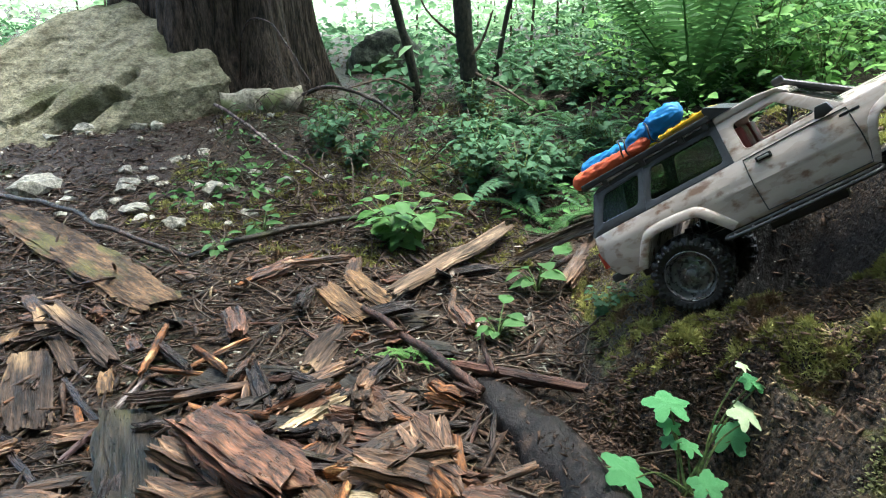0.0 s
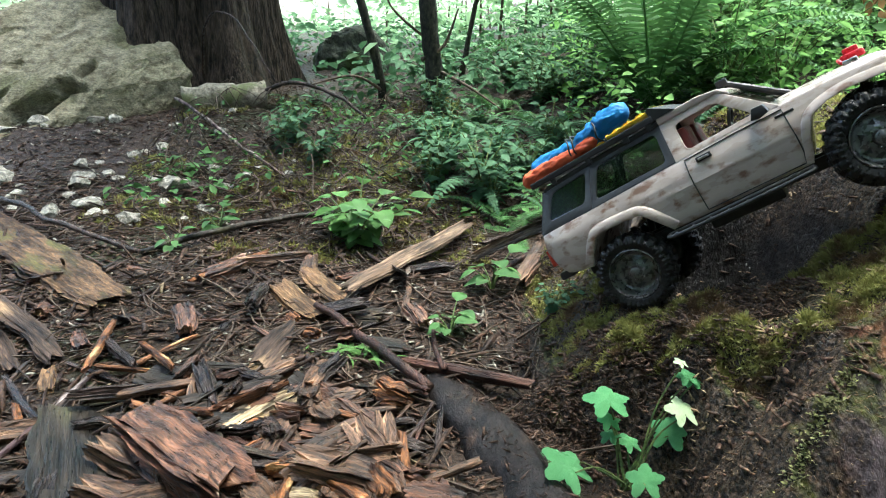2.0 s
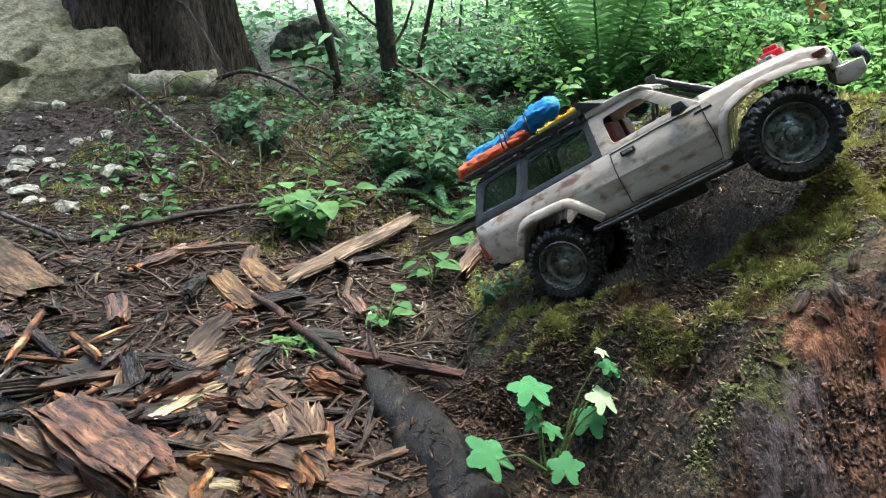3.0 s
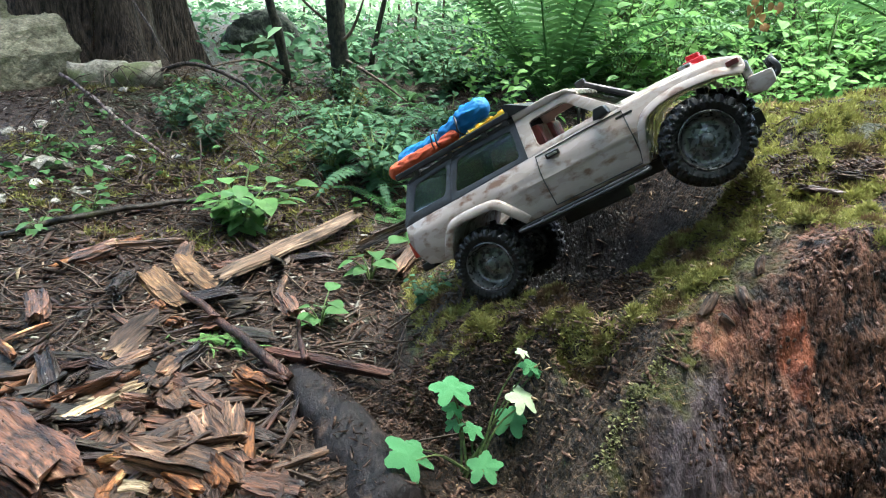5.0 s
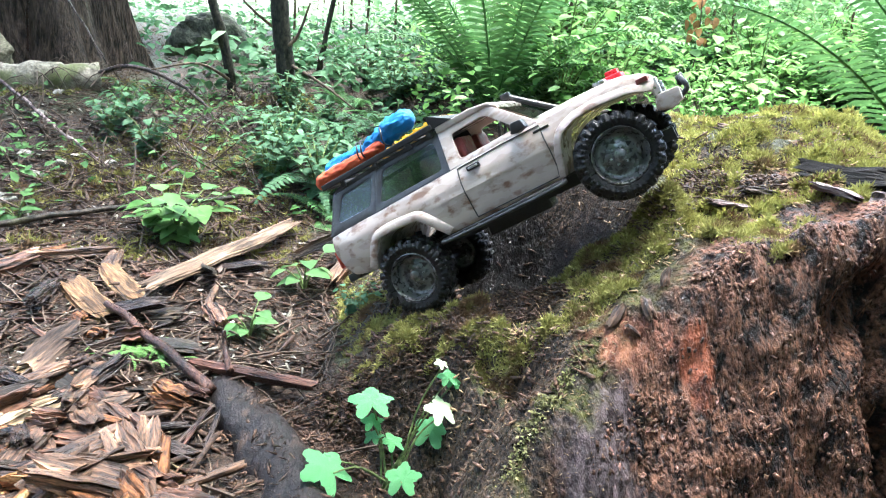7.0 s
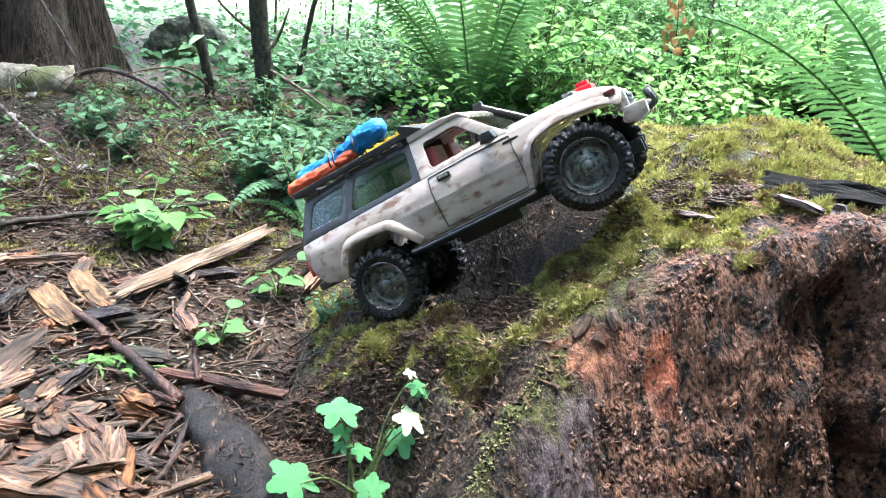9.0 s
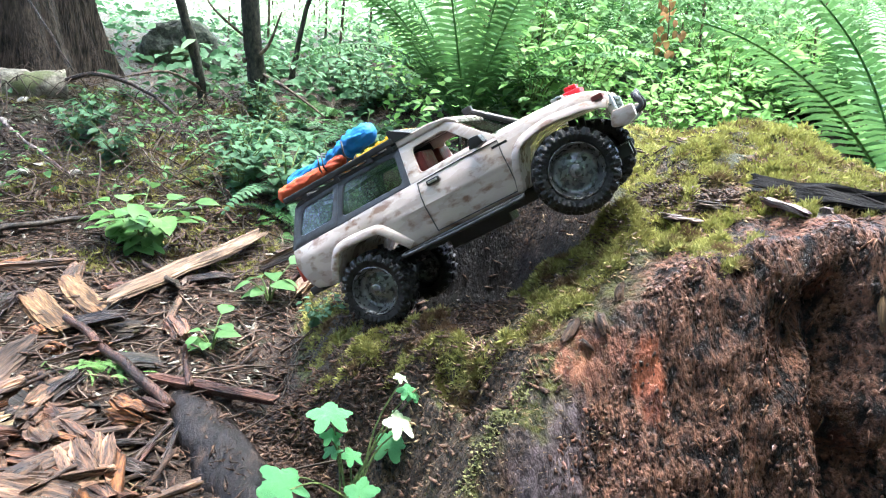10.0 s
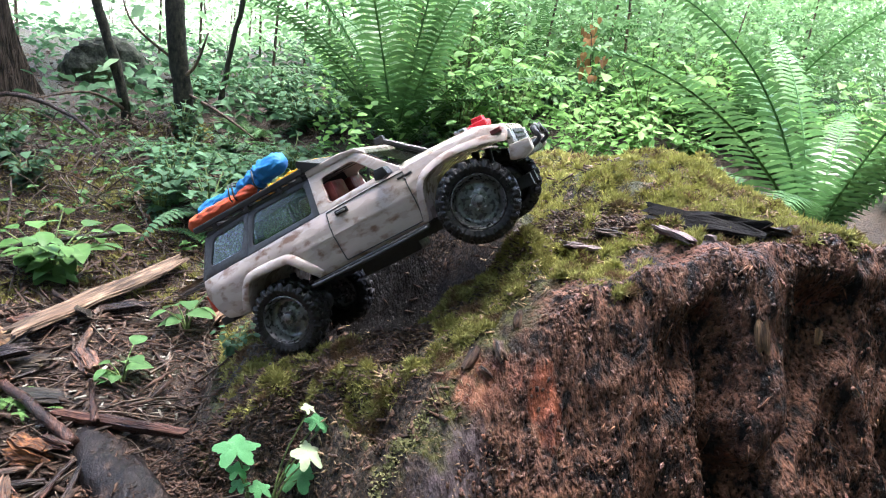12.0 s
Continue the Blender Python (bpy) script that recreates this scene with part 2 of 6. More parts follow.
def stump_material():
    """Rotten wood with wet dark fibres, red patches, and a felt of moss wherever it faces up."""
    m = make_material("stump_wood", (0.003, 0.002, 0.002), (0.145, 0.070, 0.043), 70, 0.48, 1.0, (1, 0.5, 0.5), patch=(0.17, 0.062, 0.038), patch_scale=9, patch_at=0.65, wet=0.14, depth=0.014, vary=0.0, spec=0.22, micro=0.8, soft_edge=0.085)
    n, link = m.node_tree.nodes, m.node_tree.links.new
    bsdf = n["Principled BSDF"]
    under = bsdf.inputs["Base Color"].links[0].from_socket
    # black humus on the top and the flank, bare rotten wood on the broken face
    spot, part_xyz, along, edge, humus = n.new("ShaderNodeTexCoord"), n.new("ShaderNodeSeparateXYZ"), n.new("ShaderNodeMath"), n.new("ShaderNodeMapRange"), n.new("ShaderNodeMix")
    link(spot.outputs["Object"], part_xyz.inputs[0])
    along.operation = "MULTIPLY_ADD"
    along.inputs[1].default_value = -0.8
    link(part_xyz.outputs["X"], along.inputs[0])
    link(part_xyz.outputs["Y"], along.inputs[2])
    wobble, shift = n.new("ShaderNodeTexNoise"), n.new("ShaderNodeMath")
    wobble.inputs["Scale"].default_value = 16
    link(spot.outputs["Object"], wobble.inputs["Vector"])
    shift.operation = "MULTIPLY_ADD"
    shift.inputs[1].default_value = 0.16
    link(wobble.outputs["Fac"], shift.inputs[0])
    link(along.outputs[0], shift.inputs[2])
    edge.inputs["From Min"].default_value, edge.inputs["From Max"].default_value = 0.19, 0.235
    link(shift.outputs[0], edge.inputs["Value"])
    earth, earth_ramp = n.new("ShaderNodeTexNoise"), n.new("ShaderNodeValToRGB")
    earth.inputs["Scale"].default_value, earth.inputs["Detail"].default_value = 170, 6
    link(spot.outputs["Object"], earth.inputs["Vector"])
    link(earth.outputs["Fac"], earth_ramp.inputs["Fac"])
    earth_ramp.color_ramp.elements[0].position, earth_ramp.color_ramp.elements[1].position = 0.42, 0.72
    earth_ramp.color_ramp.elements[0].color, earth_ramp.color_ramp.elements[1].color = (0.006, 0.004, 0.003, 1), (0.11, 0.072, 0.045, 1)
    humus.data_type = "RGBA"
    link(edge.outputs["Result"], humus.inputs["Factor"])
    link(under, humus.inputs["A"])
    link(earth_ramp.outputs["Color"], humus.inputs["B"])
    under = humus.outputs["Result"]
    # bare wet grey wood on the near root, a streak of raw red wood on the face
    # the first spot paints the truck's shade near black into the hollow
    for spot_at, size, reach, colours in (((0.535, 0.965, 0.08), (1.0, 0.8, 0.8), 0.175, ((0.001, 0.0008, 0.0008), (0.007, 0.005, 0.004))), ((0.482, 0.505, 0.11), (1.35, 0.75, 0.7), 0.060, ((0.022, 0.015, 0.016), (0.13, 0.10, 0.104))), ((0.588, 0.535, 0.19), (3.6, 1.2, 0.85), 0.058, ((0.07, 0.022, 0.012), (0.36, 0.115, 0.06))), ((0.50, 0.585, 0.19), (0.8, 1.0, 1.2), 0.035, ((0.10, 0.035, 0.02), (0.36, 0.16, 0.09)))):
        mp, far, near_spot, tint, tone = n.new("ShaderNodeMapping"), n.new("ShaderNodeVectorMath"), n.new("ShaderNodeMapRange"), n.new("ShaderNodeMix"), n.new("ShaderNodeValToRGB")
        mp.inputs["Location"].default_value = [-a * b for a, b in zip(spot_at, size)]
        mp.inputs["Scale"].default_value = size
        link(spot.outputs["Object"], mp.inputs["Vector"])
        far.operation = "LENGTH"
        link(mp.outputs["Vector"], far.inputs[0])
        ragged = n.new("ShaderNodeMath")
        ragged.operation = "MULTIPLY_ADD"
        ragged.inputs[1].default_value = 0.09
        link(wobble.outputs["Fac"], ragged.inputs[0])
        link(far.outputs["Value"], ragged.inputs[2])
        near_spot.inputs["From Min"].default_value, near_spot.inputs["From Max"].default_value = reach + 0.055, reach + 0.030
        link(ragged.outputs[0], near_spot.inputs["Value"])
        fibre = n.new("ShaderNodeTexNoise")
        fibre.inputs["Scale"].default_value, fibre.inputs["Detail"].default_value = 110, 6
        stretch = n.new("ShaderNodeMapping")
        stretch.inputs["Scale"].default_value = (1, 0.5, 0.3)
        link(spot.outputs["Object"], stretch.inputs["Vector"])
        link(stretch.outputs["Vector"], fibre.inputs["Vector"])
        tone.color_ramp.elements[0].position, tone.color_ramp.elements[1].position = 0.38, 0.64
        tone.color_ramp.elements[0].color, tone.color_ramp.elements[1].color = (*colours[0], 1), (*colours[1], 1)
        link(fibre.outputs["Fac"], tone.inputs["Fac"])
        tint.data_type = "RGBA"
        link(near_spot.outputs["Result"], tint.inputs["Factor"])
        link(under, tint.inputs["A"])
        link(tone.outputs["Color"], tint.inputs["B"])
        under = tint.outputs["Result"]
    geo, sep = n.new("ShaderNodeNewGeometry"), n.new("ShaderNodeSeparateXYZ")
    up, tex, cover, both = n.new("ShaderNodeMapRange"), n.new("ShaderNodeTexNoise"), n.new("ShaderNodeMapRange"), n.new("ShaderNodeMath")
    co = n.new("ShaderNodeTexCoord")
    link(geo.outputs["Normal"], sep.inputs[0])
    link(sep.outputs["Z"], up.inputs["Value"])
    up.inputs["From Min"].default_value, up.inputs["From Max"].default_value = 0.62, 0.80
    tex.inputs["Scale"].default_value, tex.inputs["Detail"].default_value = 9, 6
    link(co.outputs["Object"], tex.inputs["Vector"])
    link(tex.outputs["Fac"], cover.inputs["Value"])
    cover.inputs["From Min"].default_value, cover.inputs["From Max"].default_value = 0.41, 0.49
    both.operation = "MULTIPLY"
    link(up.outputs["Result"], both.inputs[0])
    link(cover.outputs["Result"], both.inputs[1])
    behind = n.new("ShaderNodeMath")
    behind.operation = "MULTIPLY"
    link(both.outputs[0], behind.inputs[0])
    link(edge.outputs["Result"], behind.inputs[1])
    both = behind
    grain, ramp, mix = n.new("ShaderNodeTexNoise"), n.new("ShaderNodeValToRGB"), n.new("ShaderNodeMix")
    grain.inputs["Scale"].default_value = 120
    link(co.outputs["Object"], grain.inputs["Vector"])
    link(grain.outputs["Fac"], ramp.inputs["Fac"])
    ramp.color_ramp.elements[0].position, ramp.color_ramp.elements[1].position = 0.35, 0.7
    ramp.color_ramp.elements[0].color, ramp.color_ramp.elements[1].color = (0.008, 0.009, 0.003, 1), (0.075, 0.075, 0.018, 1)
    mix.data_type = "RGBA"
    link(both.outputs[0], mix.inputs["Factor"])
    link(under, mix.inputs["A"])
    link(ramp.outputs["Color"], mix.inputs["B"])
    link(mix.outputs["Result"], bsdf.inputs["Base Color"])
    return m


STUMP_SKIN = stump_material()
WOODS = {
    "bark": make_material("mossy_bark", (0.018, 0.010, 0.006), (0.109, 0.065, 0.034), 104, 0.75, 0.9, (1, 0.2, 1), patch=(0.050, 0.045, 0.015), patch_scale=18, patch_at=0.56, mottle=0.7, vary=0.45),
    "plank": make_material("weathered_plank", (0.016, 0.011, 0.008), (0.085, 0.055, 0.038), 160, 0.75, 0.9, (1, 0.07, 1), patch=(0.17, 0.11, 0.06), patch_scale=20, patch_at=0.60, mottle=0.7, vary=0.45),
    "fresh": make_material("fresh_wood", (0.071, 0.036, 0.016), (0.205, 0.125, 0.063), 160, 0.7, 0.7, (1, 0.07, 1), patch=(0.040, 0.022, 0.014), patch_scale=24, patch_at=0.6, mottle=0.7, vary=0.45),
    "long": make_material("split_plank", (0.04, 0.026, 0.018), (0.175, 0.12, 0.08), 120, 0.75, 0.8, (1, 0.07, 1), patch=(0.06, 0.038, 0.024), patch_scale=16, patch_at=0.60, mottle=0.7, vary=0.45),
    "tan": make_material("tan_wood", (0.022, 0.012, 0.007), (0.165, 0.090, 0.052), 160, 0.6, 0.8, (1, 0.12, 1), patch=(0.36, 0.235, 0.14), patch_scale=30, patch_at=0.66, wet=0.15, spec=0.35, mottle=0.7, vary=0.45),
    "pale": make_material("pale_stick", (0.12, 0.09, 0.08), (0.32, 0.26, 0.23), 200, 0.7, 0.5, (1, 0.09, 1), patch=(0.05, 0.03, 0.03), patch_scale=40, patch_at=0.52, mottle=0.7, vary=0.45),
    "wet": make_material("wet_wood", (0.008, 0.006, 0.005), (0.056, 0.036, 0.028), 160, 0.35, 0.9, (1, 0.09, 1), wet=0.12, mottle=0.7, vary=0.45),
    "grey": make_material("grey_wood", (0.011, 0.009, 0.008), (0.088, 0.068, 0.053), 160, 0.7, 1.0, (1, 0.06, 1), patch=(0.19, 0.12, 0.07), patch_scale=20, patch_at=0.64, mottle=0.7, vary=0.45),
    "cream": make_material("cream_wood", (0.225, 0.150, 0.075), (0.540, 0.435, 0.285), 144, 0.75, 0.8, (1, 0.09, 1), patch=(0.090, 0.045, 0.026), patch_scale=28, patch_at=0.64, mottle=0.7, vary=0.45),
    "slab": make_material("dark_slab", (0.008, 0.007, 0.005), (0.039, 0.029, 0.020), 120, 0.55, 0.7, (1, 0.07, 1), patch=(0.039, 0.035, 0.016), patch_scale=16, patch_at=0.62, wet=0.1, mottle=0.7, vary=0.45),
    "rot": make_material("rot_chunk", (0.010, 0.005, 0.003), (0.165, 0.075, 0.042), 104, 0.6, 1.0, (1, 0.12, 1), patch=(0.40, 0.26, 0.17), patch_scale=34, patch_at=0.64, wet=0.15, spec=0.35, mottle=0.7, vary=0.45),
    "orange": make_material("orange_rot", (0.03, 0.011, 0.005), (0.22, 0.092, 0.036), 104, 0.65, 1.0, (1, 0.25, 1), patch=(0.52, 0.37, 0.17), patch_scale=36, patch_at=0.645, wet=0.1, mottle=0.7, vary=0.45),
    "red": make_material("red_bark", (0.014, 0.005, 0.004), (0.074, 0.035, 0.023), 160, 0.5, 0.7, (1, 0.1, 1), wet=0.15, mottle=0.7, vary=0.45),
}


# ---- building tools ----
def part(name, bm, material, parent=None, label="", smooth=False):
    """Links a bmesh as one mesh object under its thing."""
    me = bpy.data.meshes.new(name)
    bm.to_mesh(me)
    bm.free()
    if material:
        me.materials.append(material)
    if smooth:
        me.polygons.foreach_set("use_smooth", [True] * len(me.polygons))
    ob = new(name, me)
    ob.parent = parent
    return tagged(ob, label=label)


def batch(name, verts, faces, places, material, parent=None, smooth=False):
    """One mesh of many copies of a small template, each moved by a 4 x 4 matrix."""
    v, f, m = np.array(verts, float), np.array(faces, int), np.array(places, float)
    k, n, c = len(m), len(v), f.shape[1]
    pts = np.einsum("kij,nj->kni", m[:, :3, :3], v) + m[:, None, :3, 3]
    loops = (f[None] + (np.arange(k) * n)[:, None, None]).reshape(-1)
    me = bpy.data.meshes.new(name)
    me.vertices.add(k * n)
    me.vertices.foreach_set("co", pts.reshape(-1))
    me.loops.add(len(loops))
    me.loops.foreach_set("vertex_index", loops)
    me.polygons.add(k * len(f))
    me.polygons.foreach_set("loop_start", np.arange(k * len(f)) * c)
    me.polygons.foreach_set("loop_total", np.full(k * len(f), c))
    if smooth:
        me.polygons.foreach_set("use_smooth", np.ones(k * len(f), bool))
    me.update(calc_edges=True)
    me.validate()
    me.materials.append(material)
    ob = new(name, me)
    ob.parent = parent
    return ob


def place(x, y, z, rx=0.0, ry=0.0, rz=0.0, s=1.0):
    """A 4 x 4 matrix in radians with a scale (number or triple)."""
    s = (s, s, s) if isinstance(s, (int, float)) else s
    return Matrix.LocRotScale((x, y, z), Euler((rx, ry, rz)), s)


def tube(bm, points, radii, sides=8):
    """A tube through points, with a radius at each, closed at both ends."""
    rings, side = [], None
    pts = [Vector(p) for p in points]
    for i, p in enumerate(pts):
        d = (pts[min(i + 1, len(pts) - 1)] - pts[max(i - 1, 0)]).normalized()
        if side is None:
            side = d.orthogonal().normalized()
        side = (side - d * side.dot(d)).normalized()
        up = d.cross(side)
        rings.append([bm.verts.new(p + (side * math.cos(a) + up * math.sin(a)) * radii[i]) for a in (2 * math.pi * j / sides for j in range(sides))])
    for a, b in zip(rings, rings[1:]):
        for j in range(sides):
            bm.faces.new((a[j], a[(j + 1) % sides], b[(j + 1) % sides], b[j]))
    bm.faces.new(rings[0][::-1])
    bm.faces.new(rings[-1])
    return bm


def bent(points, steps=6):
    """A smooth line through the points."""
    pts = [Vector(p) for p in points]
    out = []
    for i in range(len(pts) - 1):
        a, b, c, d = pts[max(i - 1, 0)], pts[i], pts[i + 1], pts[min(i + 2, len(pts) - 1)]
        for j in range(steps):
            t = j / steps
            out.append(0.5 * (2 * b + (c - a) * t + (2 * a - 5 * b + 4 * c - d) * t * t + (3 * b - a - 3 * c + d) * t ** 3))
    return out + [pts[-1]]


def box(bm, lo, hi, bevel=0.0):
    """An upright box between two corners, with its edges rounded."""
    made = bmesh.ops.create_cube(bm, size=1.0, matrix=Matrix.LocRotScale([(a + b) / 2 for a, b in zip(lo, hi)], None, [b - a for a, b in zip(lo, hi)]))
    if bevel:
        edges = list({e for v in made["verts"] for e in v.link_edges})
        bmesh.ops.bevel(bm, geom=edges, offset=bevel, segments=2, affect="EDGES", profile=0.6)
    return bm


def thing(name, m, label, category, group="", kind=""):
    ob = new(name)
    ob.matrix_world = m
    ob.empty_display_size = 0.05
    return tagged(ob, label, category, group, kind)


def rough_soil(x, y):
    """The floor with its roughness."""
    k = 0.35 + 0.65 * ease(0.2, 2.5, y)
    z = soil(x, y) + 0.045 * k * noise.noise((x * 2.3, y * 2.3, 3.1)) + 0.014 * noise.noise((x * 9, y * 9, 7.7)) + 0.006 * noise.noise((x * 31, y * 31, 1.7))
    return z + (0.5 * noise.noise((x * 0.25, y * 0.25, 9)) * ease(4, 12, abs(x) + abs(y)))


def rough_mound(x, y):
    """The stump with its roughness: lumps on the face, hummocks of moss on top."""
    face = 1 - ease(-0.03, 0.05, y - lerp_table(x, STUMP_EDGE))
    z = mound(x, y)
    z += face * (0.010 - 0.030 * abs(noise.noise((x * 13 + 0.4 * noise.noise((x * 9, y * 9, 2)), y * 5, 1.3))) + 0.014 * noise.noise((x * 22, y * 9, 4.2)) + 0.009 * noise.noise((x * 55, y * 25, 8.8)) + 0.005 * noise.noise((x * 120, y * 70, 3.8)))
    z += (1 - face) * (0.016 * noise.noise((x * 9, y * 9, 2.2)) + 0.013 * noise.noise((x * 24, y * 24, 5.5)) + 0.007 * noise.noise((x * 60, y * 60, 1.5)))
    return z


def surface(x, y):
    return max(rough_soil(x, y), rough_mound(x, y))


def grid_mesh(xs, ys, height):
    bm = bmesh.new()
    rows = [[bm.verts.new((x, y, height(x, y))) for x in xs] for y in ys]
    for a, b in zip(rows, rows[1:]):
        for i in range(len(xs) - 1):
            bm.faces.new((a[i], a[i + 1], b[i + 1], b[i]))
    return bm


def stretched(lo, hi, step, reach, growth=1.22):
    """Even steps from lo to hi, then ever longer ones out to reach."""
    mid = list(np.arange(lo, hi + step / 2, step))
    ends = []
    for start, sign in ((lo, -1), (hi, 1)):
        v, s, out = start, step, []
        while abs(v) < reach:
            s *= growth
            v += sign * s
            out.append(v)
        ends.append(out)
    return ends[0][::-1] + mid + ends[1]


# ---- ground ----
ground = part("ground", grid_mesh(stretched(-1.8, 1.9, 0.028, 70), stretched(0.0, 3.2, 0.028, 90), lambda x, y: rough_soil(x, y) - 0.05 * ease(0.0, 0.12, mound(x, y) - soil(x, y))), SOIL, smooth=True)
tagged(ground, "dark wet forest soil with scattered needles and twigs", "ground", kind="structure")


# ---- stump ----
def fibre_relief(p):
    """Ragged relief of the broken face, stretched along the upright grain."""
    d, f, a = 0.0, 11.0, 0.022
    for octave in range(5):
        d += a * (0.30 - abs(noise.noise((p.x * f + 0.6 * noise.noise(p * 8), p.y * f * 0.6, p.z * f * 0.55 + octave))))
        f, a = f * 2.1, a * 0.60
    return d


def build_stump():
    ob = thing("tree_stump", pose(0, 0, 0), "rotten red-brown tree stump with a mossy top", "stump")
    bm = grid_mesh(list(np.arange(0.14, 2.45, 0.0055)), list(np.arange(0.2, 0.70, 0.0032)) + list(np.arange(0.70, 1.75, 0.0065)), rough_mound)
    bm.normal_update()
    moves = []
    for v in bm.verts:
        edge = lerp_table(v.co.x, STUMP_EDGE) - v.co.y
        k = ease(-0.02, 0.04, edge) * ease(0.05, 0.075, near_root(v.co.x, v.co.y)) * ease(0.44, 0.56, v.co.x)
        if k <= 0 or edge > 0.4:
            continue
        low = ease(0.02, 0.10, lerp_table(v.co.x, STUMP_TOP) - v.co.z)
        cave = low * (0.065 * math.exp(-((v.co.x - 0.795) / 0.022) ** 2) + 0.02 * ease(0.845, 0.89, v.co.x) + 0.04 * ease(0.70, 0.76, v.co.x) * ease(0.05, 0.3, noise.noise((v.co.x * 10, 3, v.co.z * 7))))
        moves.append((v, v.normal * (k * fibre_relief(v.co) * (1.0 + 0.5 * ease(0.75, 1.0, v.co.x))) + Vector((0, cave * k, 0))))
    for v, d in moves:
        v.co += d
    bm.normal_update()
    for v, d in moves:
        if v.normal.y < 0.2 and v.co.x < 1.7:
            FACE_POINTS.append((v.co.copy(), v.normal.copy(), d.length))
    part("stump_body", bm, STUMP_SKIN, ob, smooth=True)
    return ob


FACE_POINTS = []
stump = build_stump()


# ---- boulders and stones ----
def rock(name, corners, material, label, detail=4, rough=0.03, freq=5.0, facets=0.0, clefts=(), round_off=False, category="boulder"):
    """A broken stone: the hull of its corners, split finely and roughened."""
    bm = bmesh.new()
    for c in corners:
        bm.verts.new(c)
    made = bmesh.ops.convex_hull(bm, input=bm.verts)
    loose = [v for v in bm.verts if not v.link_faces]
    bmesh.ops.delete(bm, geom=loose, context="VERTS")
    bmesh.ops.triangulate(bm, faces=bm.faces)
    for _ in range(detail):
        bmesh.ops.subdivide_edges(bm, edges=bm.edges, cuts=1, use_grid_fill=True)
        if round_off:
            bmesh.ops.smooth_vert(bm, verts=bm.verts, factor=0.3, use_axis_x=True, use_axis_y=True, use_axis_z=True)
    bm.normal_update()
    moves = []
    for v in bm.verts:
        p = v.co * freq
        d = noise.fractal(p, 0.9, 2.1, 6) * rough
        if facets:
            s = v.co.x - 0.9 * v.co.z + 0.3 * v.co.y + 0.10 * noise.noise(v.co * 2.2)
            for freq2, gain in ((4.3, 1.0), (12.0, 0.4), (31.0, 0.15)):
                saw = (s * freq2 + 0.8 * noise.noise(v.co * freq2 * 0.45)) % 1.0
                ledge = saw if saw < 0.8 else (1 - saw) * 4
                d += facets * gain * (ledge - 0.4) * (0.5 + 1.3 * noise.noise(v.co * freq2 * 0.5 + Vector((5, 1, 2))))
            d -= 0.6 * facets * ease(0.25, 0.45, noise.noise(v.co * 9))
        for p, q, wide, deep in clefts:
            p, q = Vector(p), Vector(q)
            t = min(1.0, max(0.0, (v.co - p).dot(q - p) / (q - p).length_squared))
            away = (v.co - p - (q - p) * t).length + 0.03 * noise.noise(v.co * 14)
            d -= deep * math.exp(-(away / wide) ** 4)
        moves.append(v.normal * d)
    for v, d in zip(bm.verts, moves):
        v.co += d
    ob = part(name, bm, material, smooth=False)
    return tagged(ob, label, category)


CLEFTS = (((-1.26, 2.2, 0.21), (-1.13, 2.29, 0.29), 0.05, 0.09), ((-1.13, 2.3, 0.30), (-1.04, 2.42, 0.47), 0.022, 0.04), ((-1.55, 2.15, 0.12), (-1.32, 2.3, 0.30), 0.018, 0.03))
rock("boulder", ((-1.556, 2.4, 0.441), (-1.479, 2.5, 0.538), (-1.378, 2.6, 0.605), (-1.205, 2.65, 0.65), (-1.027, 2.6, 0.545), (-0.87, 2.55, 0.46), (-0.785, 2.5, 0.35), (-0.79, 2.46, 0.1), (-1.0, 2.33, 0.0),
                 (-1.10, 2.26, 0.30), (-1.22, 2.14, 0.0), (-1.42, 2.02, 0.0), (-1.9, 2.3, 0.27), (-2.4, 2.0, -0.1), (-2.5, 2.6, 0.1), (-1.2, 3.1, 0.1), (-2.2, 3.2, 0.0), (-0.95, 2.8, 0.1)), BOULDER,
     "large angular grey granite boulder with lichen", 6, 0.011, 6.0, 0.019, CLEFTS)
rock("boulder", ((-0.52, 3.4, 0.10), (-0.02, 3.35, 0.10), (-0.51, 3.4, 0.42), (-0.46, 3.38, 0.53), (-0.36, 3.4, 0.57), (-0.16, 3.4, 0.56), (-0.04, 3.4, 0.42), (-0.45, 3.9, 0.2), (-0.1, 3.9, 0.2), (-0.25, 3.8, 0.5)), DARK_ROCK,
     "dark mossy boulder beyond the clearing", 4, 0.03, 6.0, round_off=True)
rock("boulder", ((0.70, 1.72, 0.12), (0.98, 1.70, 0.12), (0.74, 1.74, 0.27), (0.90, 1.72, 0.29), (0.95, 1.9, 0.1), (0.75, 1.95, 0.1), (0.88, 1.85, 0.28)), DARK_ROCK,
     "low grey rock among broad leaves", 4, 0.015, 9.0)

STONES = ((-1.14, 1.80, 0.075), (-0.606, 1.77, 0.055), (-0.996, 2.30, 0.04), (-1.05, 2.28, 0.045), (-1.20, 2.22, 0.05), (-1.30, 2.2, 0.045), (-0.896, 1.826, 0.05), (-0.862, 1.60, 0.04), (-0.80, 1.66, 0.045),
          (-0.70, 1.83, 0.03), (-0.95, 1.95, 0.03), (-0.75, 2.05, 0.03), (-0.55, 1.9, 0.028), (-1.0, 1.7, 0.03), (-0.5, 1.62, 0.03), (-0.66, 1.56, 0.035))
scatter = random.Random(66)
MORE = tuple((scatter.uniform(-1.35, -0.3), scatter.uniform(1.5, 2.45), scatter.uniform(0.012, 0.03)) for _ in range(46))
